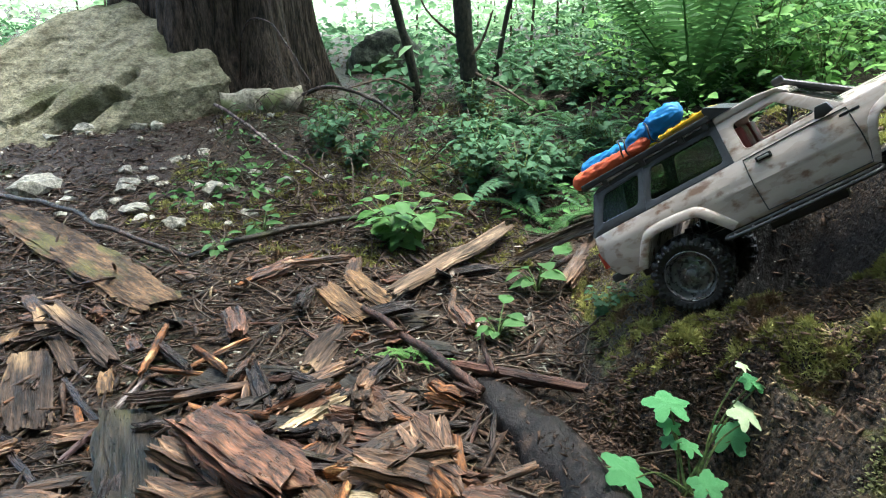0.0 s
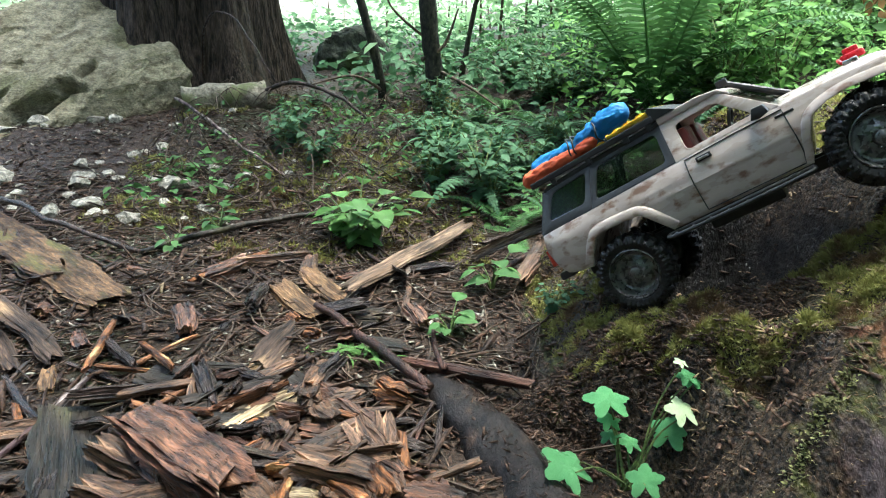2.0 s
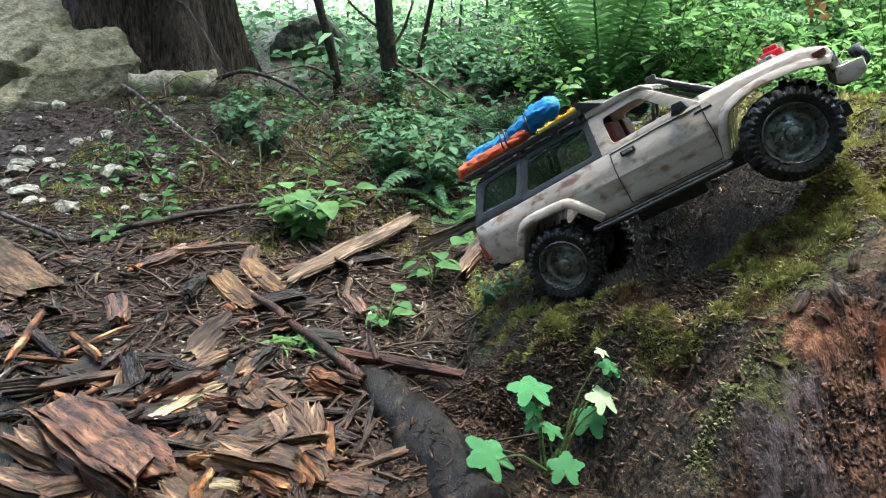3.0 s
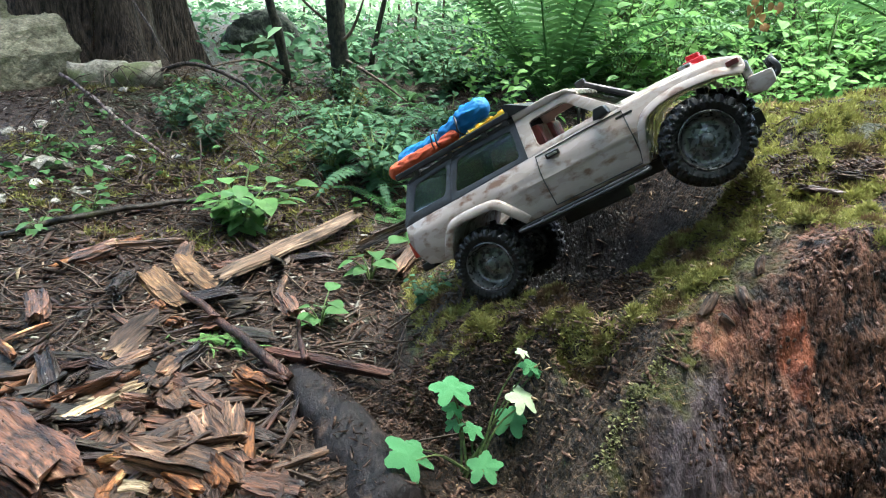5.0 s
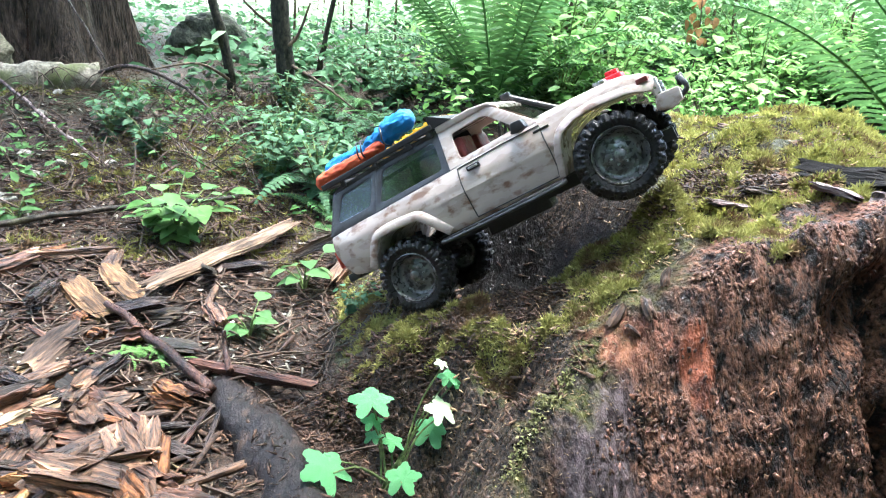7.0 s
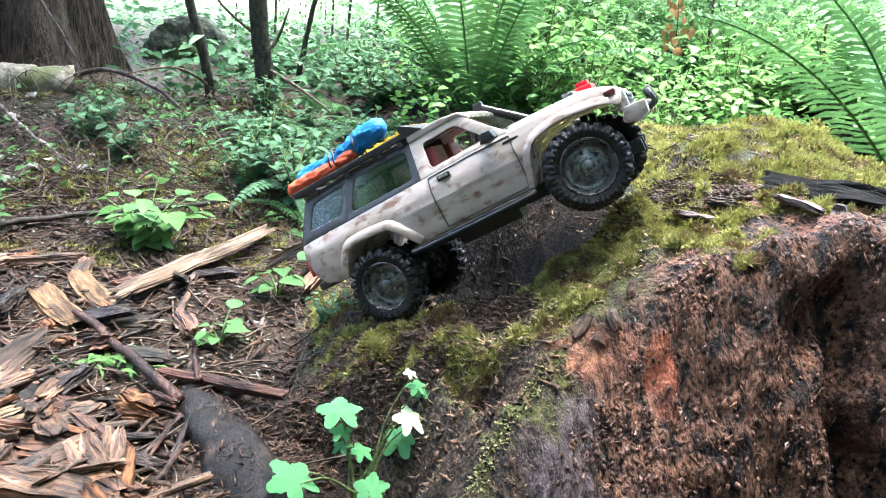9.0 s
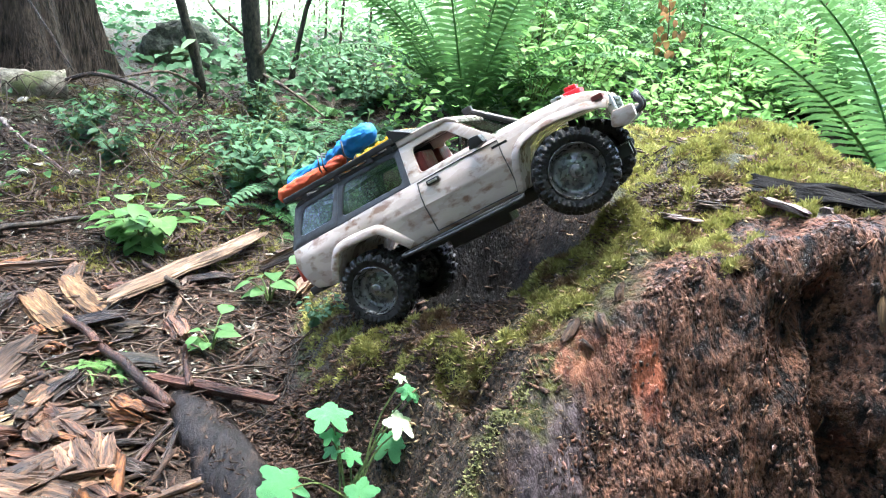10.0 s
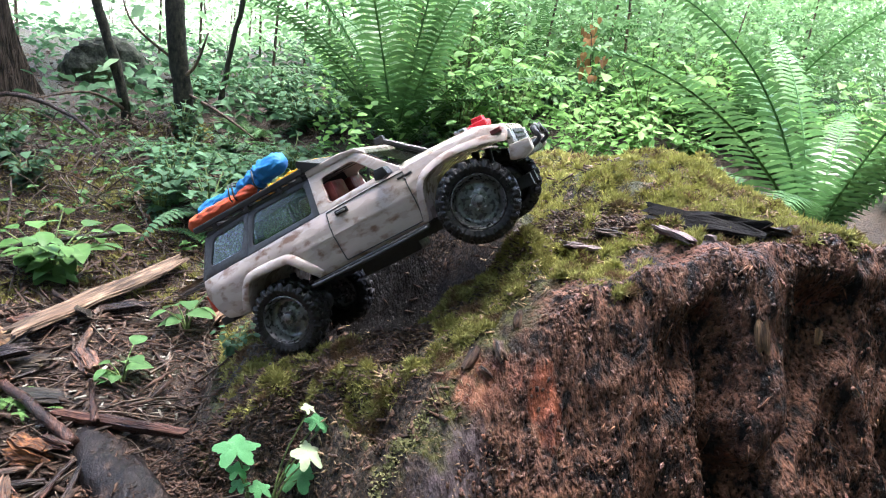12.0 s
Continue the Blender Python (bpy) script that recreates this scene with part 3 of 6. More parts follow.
for i, (x, y, r) in enumerate(STONES + MORE):
    rnd = random.Random(40 + i)
    pts = []
    for j in range(14):
        v = Vector((rnd.gauss(0, 1), rnd.gauss(0, 1), rnd.gauss(0, 1))).normalized()
        pts.append((v.x * r, v.y * r * 0.8, v.z * r * 0.55))
    st = rock("stone", pts, COBBLE, "rounded pale grey stone half sunk in soil" if i else "angular buff stone on the forest floor", 2, 0.006, 25, category="stone")
    st.matrix_world = pose(x, y, rough_soil(x, y) + r * 0.15, 0, 0, rnd.uniform(0, 360))
    tagged(st, group="stones by the boulder")


# ---- trees ----
def cedar():
    ob = thing("cedar_tree", pose(-0.98, 2.98, 0.15), "massive old cedar with fluted dark bark", "tree")
    bm = bmesh.new()
    rings, sides = [], 300
    levels = [0.045 * i for i in range(24)] + [1.4, 2, 3, 4.5, 6.5, 9]
    for z in levels:
        r = 0.36 * (1 - 0.06 * z) + 0.26 * math.exp(-z * 3.8)
        ring = []
        for j in range(sides):
            a = 2 * math.pi * j / sides
            flute = 0.05 * math.sin(a * 7 + 0.6 * math.sin(z)) + 0.03 * noise.noise((math.cos(a) * 6, math.sin(a) * 6, z * 0.8)) + 0.022 * noise.noise((math.cos(a) * 16, math.sin(a) * 16, z * 1.2)) + 0.014 * noise.noise((math.cos(a) * 45, math.sin(a) * 45, z * 2.5))
            rr = r + flute * (0.55 + 1.4 * math.exp(-z * 4))
            ring.append(bm.verts.new((rr * math.cos(a), rr * math.sin(a), z - 0.1)))
        rings.append(ring)
    for a, b in zip(rings, rings[1:]):
        for j in range(sides):
            bm.faces.new((a[j], a[(j + 1) % sides], b[(j + 1) % sides], b[j]))
    bm.faces.new(rings[-1])
    part("trunk", bm, BARK, ob, smooth=True)
    # added boughs, unseen above the picture: they shade the near ground and round the tree
    rnd = random.Random(17)
    places = []
    for i in range(61):
        a = rnd.uniform(1.02 * math.pi, 2 * math.pi)
        z, reach = rnd.uniform(2.0, 4.6), rnd.uniform(2.2, 7.0)
        back = i >= 56
        if back:
            a, reach, z = rnd.uniform(0.1, 0.6) * math.pi, rnd.uniform(0.7, 1.6), rnd.uniform(2.2, 3.6)
        tip = Vector(((0.0 if back else 0.55) * reach + math.cos(a) * reach, math.sin(a) * reach, z - 0.25))
        line = bent([(0.2 * math.cos(a), 0.2 * math.sin(a), z), (tip.x * 0.5, tip.y * 0.5, z + 0.2), tip], 5)
        part("bough", tube(bmesh.new(), line, list(np.linspace(0.05, 0.012, len(line))), 7), BARK, ob)
        for j in range(95):
            p = line[min(len(line) - 1, int((0.15 + 0.85 * rnd.random()) * len(line)))]
            if p.y > -2.45 and not back:
                continue
            places.append(place(p.x + rnd.gauss(0, 0.35), p.y + rnd.gauss(0, 0.35), p.z - abs(rnd.gauss(0, 0.15)), rnd.gauss(0, 0.4), rnd.gauss(0, 0.4), rnd.uniform(0, 6.28), rnd.uniform(0.16, 0.34)))
    # these crown leaves are out of view, added to block sky light
    batch("crown", [(0, 0, 0), (0.30, 0.35, 0.06), (0.22, 0.75, 0.0), (0, 1, -0.18), (-0.22, 0.75, 0.0), (-0.30, 0.35, 0.06)], [(0, 1, 2, 3), (0, 3, 4, 5)], places, FERN, ob)
    return ob


cedar_tree = cedar()


def sapling(name, points, radii, limbs, label):
    ob = thing(name, pose(*points[0]), label, "tree")
    base = Vector(points[0])
    line = [p - base for p in bent(points, 6)]
    rad = list(np.interp(np.linspace(0, 1, len(line)), np.linspace(0, 1, len(radii)), radii))
    bm = tube(bmesh.new(), line, rad, 12)
    for v in bm.verts:
        v.co += Vector((noise.noise(v.co * 18), noise.noise(v.co * 18 + Vector((3, 1, 0))), 0)) * 0.007
    part("trunk", bm, SAPLING, ob, smooth=True)
    for pts, r in limbs:
        l = [p - base for p in bent(pts, 5)]
        part("limb", tube(bmesh.new(), l, list(np.linspace(r, r * 0.3, len(l))), 7), TWIG, ob, smooth=True)
    return ob


sapling("sapling", ((0.105, 2.55, 0.12), (0.10, 2.55, 0.34), (0.07, 2.55, 0.62), (0.06, 2.56, 1.0), (0.01, 2.6, 1.8)), (0.042, 0.034, 0.032, 0.03, 0.02),
        ((((0.05, 2.55, 0.42), (0.13, 2.52, 0.47), (0.18, 2.5, 0.60)), 0.010), (((0.07, 2.55, 0.40), (0.22, 2.5, 0.33), (0.36, 2.45, 0.24)), 0.008), (((0.06, 2.55, 0.5), (-0.06, 2.5, 0.6), (-0.1, 2.5, 0.72)), 0.006)),
        "young tree with dark mossy bark")
sapling("sapling", ((-0.09, 2.62, 0.18), (-0.12, 2.62, 0.40), (-0.2, 2.62, 0.70), (-0.32, 2.62, 1.1)), (0.02, 0.018, 0.016, 0.012),
        ((((-0.10, 2.62, 0.3), (-0.2, 2.5, 0.36), (-0.34, 2.42, 0.33)), 0.007),), "slim leaning sapling with bare dark bark")
sapling("sapling", ((0.20, 2.9, 0.2), (0.24, 2.9, 0.45), (0.30, 2.9, 0.75), (0.42, 2.9, 1.2)), (0.014, 0.012, 0.010, 0.007), (), "thin bare sapling in the undergrowth")


def log(name, a, b, r, material, label, end=None, sides=26, lump=0.012):
    """A fallen log between two points."""
    a, b = Vector(a), Vector(b)
    ob = thing(name, pose(*a), label, "log")
    n = 18
    line = [(b - a) * (i / n) + Vector((0, 0, 0.012 * noise.noise((i * 0.4, a.x, 0)))) for i in range(n + 1)]
    bm = tube(bmesh.new(), line, [r * (1 + 0.12 * noise.noise((i * 0.5, 3, a.y))) for i in range(n + 1)], sides)
    for v in bm.verts:
        v.co += Vector((noise.noise(v.co * 20), noise.noise(v.co * 20 + Vector((3, 0, 0))), noise.noise(v.co * 20 + Vector((0, 4, 0))))) * lump
    part("log_body", bm, material, ob, smooth=True)
    return ob


LOG_BARK = make_material("log_bark", (0.08, 0.070, 0.050), (0.27, 0.245, 0.185), 50, 0.85, 0.7, patch=(0.10, 0.11, 0.05), patch_scale=9, patch_at=0.58, micro=0.3)
log("fallen_log", (-0.80, 2.42, 0.26), (-0.53, 2.52, 0.28), 0.055, LOG_BARK, "short cut log with pale weathered bark by the boulder", lump=0.004)
log("fallen_log", (0.42, 1.72, 0.13), (1.35, 1.80, 0.24), 0.05, WOODS["red"], "long rotting red-brown log among ferns", lump=0.02)
log("fallen_log", (0.078, 0.915, -0.060), (0.205, 0.60, -0.058), 0.042, BLACK_LOG, "black wet log half buried in wood chips", sides=48, lump=0.014)


# ---- model truck ----
def paint_material():
    m = make_material("mud_spattered_paint", (0.29, 0.235, 0.195), (0.52, 0.435, 0.38), 11, 0.28, 0.12, (0.4, 1, 1), patch=(0.20, 0.125, 0.09), patch_scale=80, patch_at=0.60, patch_soft=0.07, vary=0.04, depth=0.001, spec=0.5, micro=0.10, soft_edge=0.25)
    return m


PAINT = paint_material()
RUBBER = make_material("tyre_rubber", (0.003, 0.003, 0.003), (0.012, 0.0115, 0.011), 60, 0.5, 0.4, vary=0.3, wet=0.1, soft_edge=0.25, micro=0.15, spec=0.3)
BLACK = make_material("black_plastic", (0.010, 0.010, 0.011), (0.028, 0.027, 0.026), 50, 0.5, 0.3, vary=0.1, soft_edge=0.25, micro=0.15, spec=0.45)
RIM = make_material("rim_metal", (0.06, 0.06, 0.058), (0.26, 0.255, 0.245), 40, 0.32, 0.2, vary=0.1, metal=0.7, soft_edge=0.25, micro=0.15, spec=0.45)
CHROME = make_material("dull_chrome", (0.30, 0.30, 0.30), (0.55, 0.54, 0.52), 40, 0.35, 0.2, vary=0.1, metal=0.8, soft_edge=0.25, micro=0.15, spec=0.45)
RED = make_material("red_paint", (0.35, 0.01, 0.02), (0.62, 0.03, 0.04), 40, 0.4, 0.2, vary=0.2, soft_edge=0.25, micro=0.15, spec=0.45)
BLUE_CLOTH = make_material("blue_cloth", (0.006, 0.10, 0.30), (0.015, 0.23, 0.54), 18, 0.65, 0.5, vary=0.1, depth=0.003, soft_edge=0.25, micro=0.15, spec=0.45)
ORANGE_CLOTH = make_material("orange_cloth", (0.36, 0.045, 0.012), (0.58, 0.10, 0.03), 18, 0.65, 0.5, vary=0.1, depth=0.003, soft_edge=0.25, micro=0.15, spec=0.45)
YELLOW = make_material("yellow_plastic", (0.70, 0.34, 0.01), (0.88, 0.52, 0.03), 20, 0.45, 0.2, vary=0.05, soft_edge=0.25, micro=0.15, spec=0.45)
SEAT = make_material("maroon_vinyl", (0.12, 0.02, 0.02), (0.26, 0.06, 0.05), 30, 0.6, 0.2, soft_edge=0.25, micro=0.15, spec=0.45)
LENS = make_material("lamp_red", (0.30, 0.03, 0.02), (0.45, 0.06, 0.03), 30, 0.25, 0.1, soft_edge=0.25, micro=0.15, spec=0.45)


def glass_material():
    m = bpy.data.materials.new("wet_window")
    m.use_nodes = True
    n, link = m.node_tree.nodes, m.node_tree.links.new
    g, tr, mix = n.new("ShaderNodeBsdfGlossy"), n.new("ShaderNodeBsdfTransparent"), n.new("ShaderNodeMixShader")
    g.inputs["Roughness"].default_value = 0.08
    tr.inputs["Color"].default_value = (0.55, 0.59, 0.57, 1)
    co, vo, ramp, b = n.new("ShaderNodeTexCoord"), n.new("ShaderNodeTexVoronoi"), n.new("ShaderNodeMapRange"), n.new("ShaderNodeBump")
    vo.inputs["Scale"].default_value = 190
    ramp.inputs["From Min"].default_value, ramp.inputs["From Max"].default_value = 0.25, 0.45
    ramp.inputs["To Min"].default_value, ramp.inputs["To Max"].default_value = 0.20, 0.07
    link(co.outputs["Object"], vo.inputs["Vector"])
    link(vo.outputs["Distance"], ramp.inputs["Value"])
    b.inputs["Strength"].default_value, b.inputs["Distance"].default_value = 0.12, 0.001
    link(vo.outputs["Distance"], b.inputs["Height"])
    link(b.outputs["Normal"], g.inputs["Normal"])
    link(ramp.outputs["Result"], mix.inputs[0])
    link(tr.outputs[0], mix.inputs[1])
    link(g.outputs[0], mix.inputs[2])
    link(mix.outputs[0], n["Material Output"].inputs["Surface"])
    return m


GLASS = glass_material()
NEAR, FAR = 0.0, 0.201
TRUCK_AT = (0.343, 0.835, 0.167, -1.6, -34.4, -30.7)
ON_TRUCK = pose(*TRUCK_AT)


def inset(x, z):
    """How far the side wall stands in from the widest line: tucked under the sill, leaning in above the belt, drawn in at nose and tail."""
    d = 0.005 * max(0.0, (0.074 - z) / 0.034) ** 1.4 + 0.43 * max(0.0, z - 0.096)
    d -= 0.0018 * math.exp(-((z - 0.083 - 0.01 * x) / 0.0035) ** 2) * ease(0.05, 0.09, x)
    return d + 0.012 * ease(0.33, 0.40, x) ** 2 + 0.006 * ease(-0.07, -0.11, x)


def skin(x, z, near):
    return NEAR + inset(x, z) if near else FAR - inset(x, z)


def slab(bm, outline, near, thick=0.003, proud=0.0):
    """A side panel from an outline of (x, z), with thickness inward."""
    s = 1 if near else -1
    a = [bm.verts.new((x, skin(x, z, near) - s * proud, z)) for x, z in outline]
    b = [bm.verts.new((x, skin(x, z, near) + s * thick, z)) for x, z in outline]
    n = len(a)
    bm.faces.new(a)
    bm.faces.new(b[::-1])
    for i in range(n):
        bm.faces.new((a[i], b[i], b[(i + 1) % n], a[(i + 1) % n]))
    bmesh.ops.recalc_face_normals(bm, faces=bm.faces)
    return bm


def window_frame(bm, outer, inner, near, thick=0.005):
    """A ring-shaped side panel round a window."""
    s = 1 if near else -1
    loops = []
    for pts, d in ((outer, 0), (inner, 0.0008), (inner, thick), (outer, thick)):
        loops.append([bm.verts.new((x, skin(x, z, near) + s * d, z)) for x, z in pts])
    n = len(outer)
    for a, b in zip(loops, loops[1:] + loops[:1]):
        for i in range(n):
            bm.faces.new((a[i], a[(i + 1) % n], b[(i + 1) % n], b[i]))
    bmesh.ops.recalc_face_normals(bm, faces=bm.faces)
    return bm


def across(bm, profile, y0, y1, closed=True):
    """A prism across the truck from a side profile."""
    a = [bm.verts.new((x, y0(x, z) if callable(y0) else y0, z)) for x, z in profile]
    b = [bm.verts.new((x, y1(x, z) if callable(y1) else y1, z)) for x, z in profile]
    n = len(a)
    for i in range(n if closed else n - 1):
        bm.faces.new((a[i], b[i], b[(i + 1) % n], a[(i + 1) % n]))
    bm.faces.new(a)
    bm.faces.new(b[::-1])
    bmesh.ops.recalc_face_normals(bm, faces=bm.faces)
    return bm


def bevelled(bm, width, segments=2):
    bmesh.ops.bevel(bm, geom=list(bm.edges), offset=width, segments=segments, affect="EDGES", profile=0.6, clamp_overlap=True)
    return bm


def creased(bm, limit=38):
    """Smooth shading but for edges sharper than the limit."""
    bm.normal_update()
    for e in bm.edges:
        e.smooth = len(e.link_faces) == 2 and e.calc_face_angle(0) < radians(limit)
    return bm


def rounded(points, cut):
    """A closed outline of (x, z) with its corners cut round."""
    out, n = [], len(points)
    for i in range(n):
        p, a, b = (Vector((*points[k], 0)) for k in (i, i - 1, (i + 1) % n))
        ua, ub = (a - p).normalized() * cut, (b - p).normalized() * cut
        for t in (0.0, 0.5, 1.0):
            q = p + ua * (1 - t) ** 2 + ub * t * t
            out.append((q.x, q.y))
    return out


def wheel(parent, x, y, z, near, steer=0.0):
    hub = thing("wheel", Matrix(), "", "")
    for key in ("label", "category"):
        if key in hub:
            del hub[key]
    hub.parent = parent
    hub.matrix_basis = pose(x, y, z, 0, 0, steer if near else 180 + steer)
    W = 0.044
    # the wheel's outer face looks along -y; lugs are raised from one skin
    prof = [(0.0345, 0.004), (0.037, 0.0012), (0.041, 0.0), (0.044, 0.0), (0.0465, 0.0008), (0.0485, 0.0022), (0.0498, 0.004)]
    prof += [(0.0500 + 0.0012 * math.sin(math.pi * k / 12), 0.0055 + (W - 0.011) * k / 12) for k in range(13)]
    prof += [(r, W - w) for r, w in prof[:7][::-1]]
    n, lugs = 168, 21
    bm = bmesh.new()
    rings = []
    for i in range(n):
        a = 2 * math.pi * i / n
        ring = []
        for r, w in prof:
            side = 0.0 if w < W / 2 else 0.5
            turn = (i / n * lugs + side + 9 * abs(w - W / 2)) % 1.0
            lug = 1.0 if turn < 0.58 else 0.0
            if 0.4 < abs(w - W / 2) / (W / 2) < 0.55:
                lug = 0.0
            grow = 0.0042 * lug if r > 0.048 else 0.0
            out = -0.0016 * (1.0 if (i / n * lugs * 2) % 1.0 < 0.5 else 0.0) if 0.0435 < r < 0.0475 else 0.0
            ring.append(bm.verts.new(((r + grow) * math.cos(a), w + (out if w < W / 2 else -out), (r + grow) * math.sin(a))))
        rings.append(ring)
    for i in range(n):
        a, b = rings[i], rings[(i + 1) % n]
        for j in range(len(prof) - 1):
            bm.faces.new((a[j], a[j + 1], b[j + 1], b[j]))
    bmesh.ops.recalc_face_normals(bm, faces=bm.faces)
    part("tyre", creased(bm, 30), RUBBER, hub, "knobbly wet black tyre", smooth=True)
    bm = bmesh.new()
    prof = [(0.0352, 0.006), (0.0352, 0.002), (0.0342, 0.0012), (0.0332, 0.003), (0.0318, 0.010), (0.0285, 0.019), (0.026, 0.0215), (0.0225, 0.0215), (0.015, 0.0175), (0.0125, 0.0165), (0.009, 0.0165), (0.0082, 0.0075), (0.006, 0.006)]
    rings = [[bm.verts.new((r * math.cos(2 * math.pi * i / 48), w, r * math.sin(2 * math.pi * i / 48))) for r, w in prof] for i in range(48)]
    tip = bm.verts.new((0, 0.0055, 0))
    for i in range(48):
        a, b = rings[i], rings[(i + 1) % 48]
        for j in range(len(prof) - 1):
            bm.faces.new((a[j], a[j + 1], b[j + 1], b[j]))
        bm.faces.new((a[-1], tip, b[-1]))
    bmesh.ops.recalc_face_normals(bm, faces=bm.faces)
    part("rim", creased(bm, 50), RIM, hub, "dark deep-dish steel rim", smooth=True)
    for i in range(6):
        a = (i + 0.5) * math.pi / 3
        # solid black wedge on the dish, in place of a slot's inner shade
        bm = bmesh.new()
        bmesh.ops.create_cone(bm, segments=3, radius1=0.0052, radius2=0.0045, depth=0.003, cap_ends=True, matrix=Matrix.Rotation(-a, 4, "Y") @ Matrix.Translation((0.0185, 0.0192, 0)) @ Matrix.Rotation(math.pi / 2, 4, "X"))
        part("rim_slot", bm, BLACK, hub, "black wedge standing in for the shade of a rim slot")
        a = i * math.pi / 3
        bm = bmesh.new()
        bmesh.ops.create_cone(bm, segments=6, radius1=0.0017, radius2=0.0014, depth=0.004, cap_ends=True, matrix=Matrix.Translation((0.0108 * math.cos(a), 0.0155, 0.0108 * math.sin(a))) @ Matrix.Rotation(math.pi / 2, 4, "X"))
        part("wheel_nut", bm, CHROME, hub)
    return hub


FRONT_ARCH = [(0.385, 0.0905), (0.376, 0.0935), (0.362, 0.099), (0.345, 0.1015), (0.315, 0.1040), (0.290, 0.1015), (0.271, 0.0935), (0.262, 0.078), (0.256, 0.058), (0.250, 0.043)]
REAR_ARCH = [(0.072, 0.0405), (0.060, 0.057), (0.046, 0.0745), (0.034, 0.079), (-0.014, 0.0805), (-0.027, 0.0755), (-0.042, 0.055), (-0.052, 0.041)]


def build_body(ob):
    """The moulded shell below the belt line, with its bonnet: one skin with wheel arches, a crease along the side and a crowned bonnet."""
    lower = [(-0.092, 0.047), (-0.101, 0.060), (-0.107, 0.086), (-0.105, 0.1125), (0.0, 0.1150), (0.112, 0.1185), (0.243, 0.1225), (0.30, 0.1215), (0.355, 0.1185), (0.378, 0.1155), (0.389, 0.110), (0.391, 0.099)] + FRONT_ARCH + REAR_ARCH + [(-0.070, 0.042)]
    bm = bevelled(across(bmesh.new(), lower, NEAR, FAR), 0.0035)
    bmesh.ops.triangulate(bm, faces=bm.faces)
    for axis, cuts in ((0, np.arange(-0.10, 0.39, 0.014)), (1, np.arange(0.012, 0.195, 0.022)), (2, (0.05, 0.058, 0.066, 0.073, 0.078, 0.081, 0.084, 0.087, 0.091, 0.097, 0.104, 0.110))):
        normal = [1.0 if k == axis else 0.0 for k in range(3)]
        for c in cuts:
            bmesh.ops.bisect_plane(bm, geom=bm.verts[:] + bm.edges[:] + bm.faces[:], dist=1e-5, plane_co=[c * k for k in normal], plane_no=normal)
    for v in bm.verts:
        x, y, z = v.co
        k = (2 * y / FAR - 1)
        d = inset(x, z) * math.copysign(min(1.0, abs(k) ** 3), k)
        v.co.y = y - d
        if x > 0.235 and z > 0.107:
            v.co.z += (0.0085 * (1 - k * k) + 0.0028 * math.exp(-((abs(k) - 0.62) / 0.10) ** 2)) * ease(0.392, 0.345, x) * ease(0.107, 0.115, z)
        v.co += Vector((0, 0.0006 * noise.noise((x * 30, z * 40, k)), 0))
    bmesh.ops.recalc_face_normals(bm, faces=bm.faces)
    part("body", creased(bm, 32), PAINT, ob, "beige body shell with mud spatter", smooth=True)


def flare(ob, arch, near, wide, out):
    """A raised lip round a wheel arch."""
    line = bent([(x, 0, z) for x, z in arch], 3)
    s = -1 if near else 1
    mid = sum((p for p in line), Vector()) / len(line)
    mid.z = 0.045
    bm, rows = bmesh.new(), []
    for i, p in enumerate(line):
        d = line[min(i + 1, len(line) - 1)] - line[max(i - 1, 0)]
        away = Vector((d.z, 0, -d.x)).normalized()
        if away.dot(p - mid) < 0:
            away = -away
        fade = 0.35 + 0.65 * ease(0.0, 0.22, min(i, len(line) - 1 - i) / len(line))
        row = []
        for k, (u, h) in enumerate(((wide, -0.0005), (wide * 0.93, out * 0.45), (wide * 0.8, out * 0.75), (wide * 0.3, out), (0.0008, out * 0.98), (0.0, out * 0.9), (0.0, -0.004))):
            q = p + away * u
            row.append(bm.verts.new((q.x, skin(q.x, q.z, near) + s * (h * fade if h > 0 else h), q.z)))
        rows.append(row)
    for a, b in zip(rows, rows[1:]):
        for j in range(6):
            bm.faces.new((a[j], a[j + 1], b[j + 1], b[j]))
    bm.faces.new(rows[0])
    bm.faces.new(rows[-1][::-1])
    bmesh.ops.recalc_face_normals(bm, faces=bm.faces)
    part("fender_flare", creased(bm, 40), PAINT, ob, smooth=True)


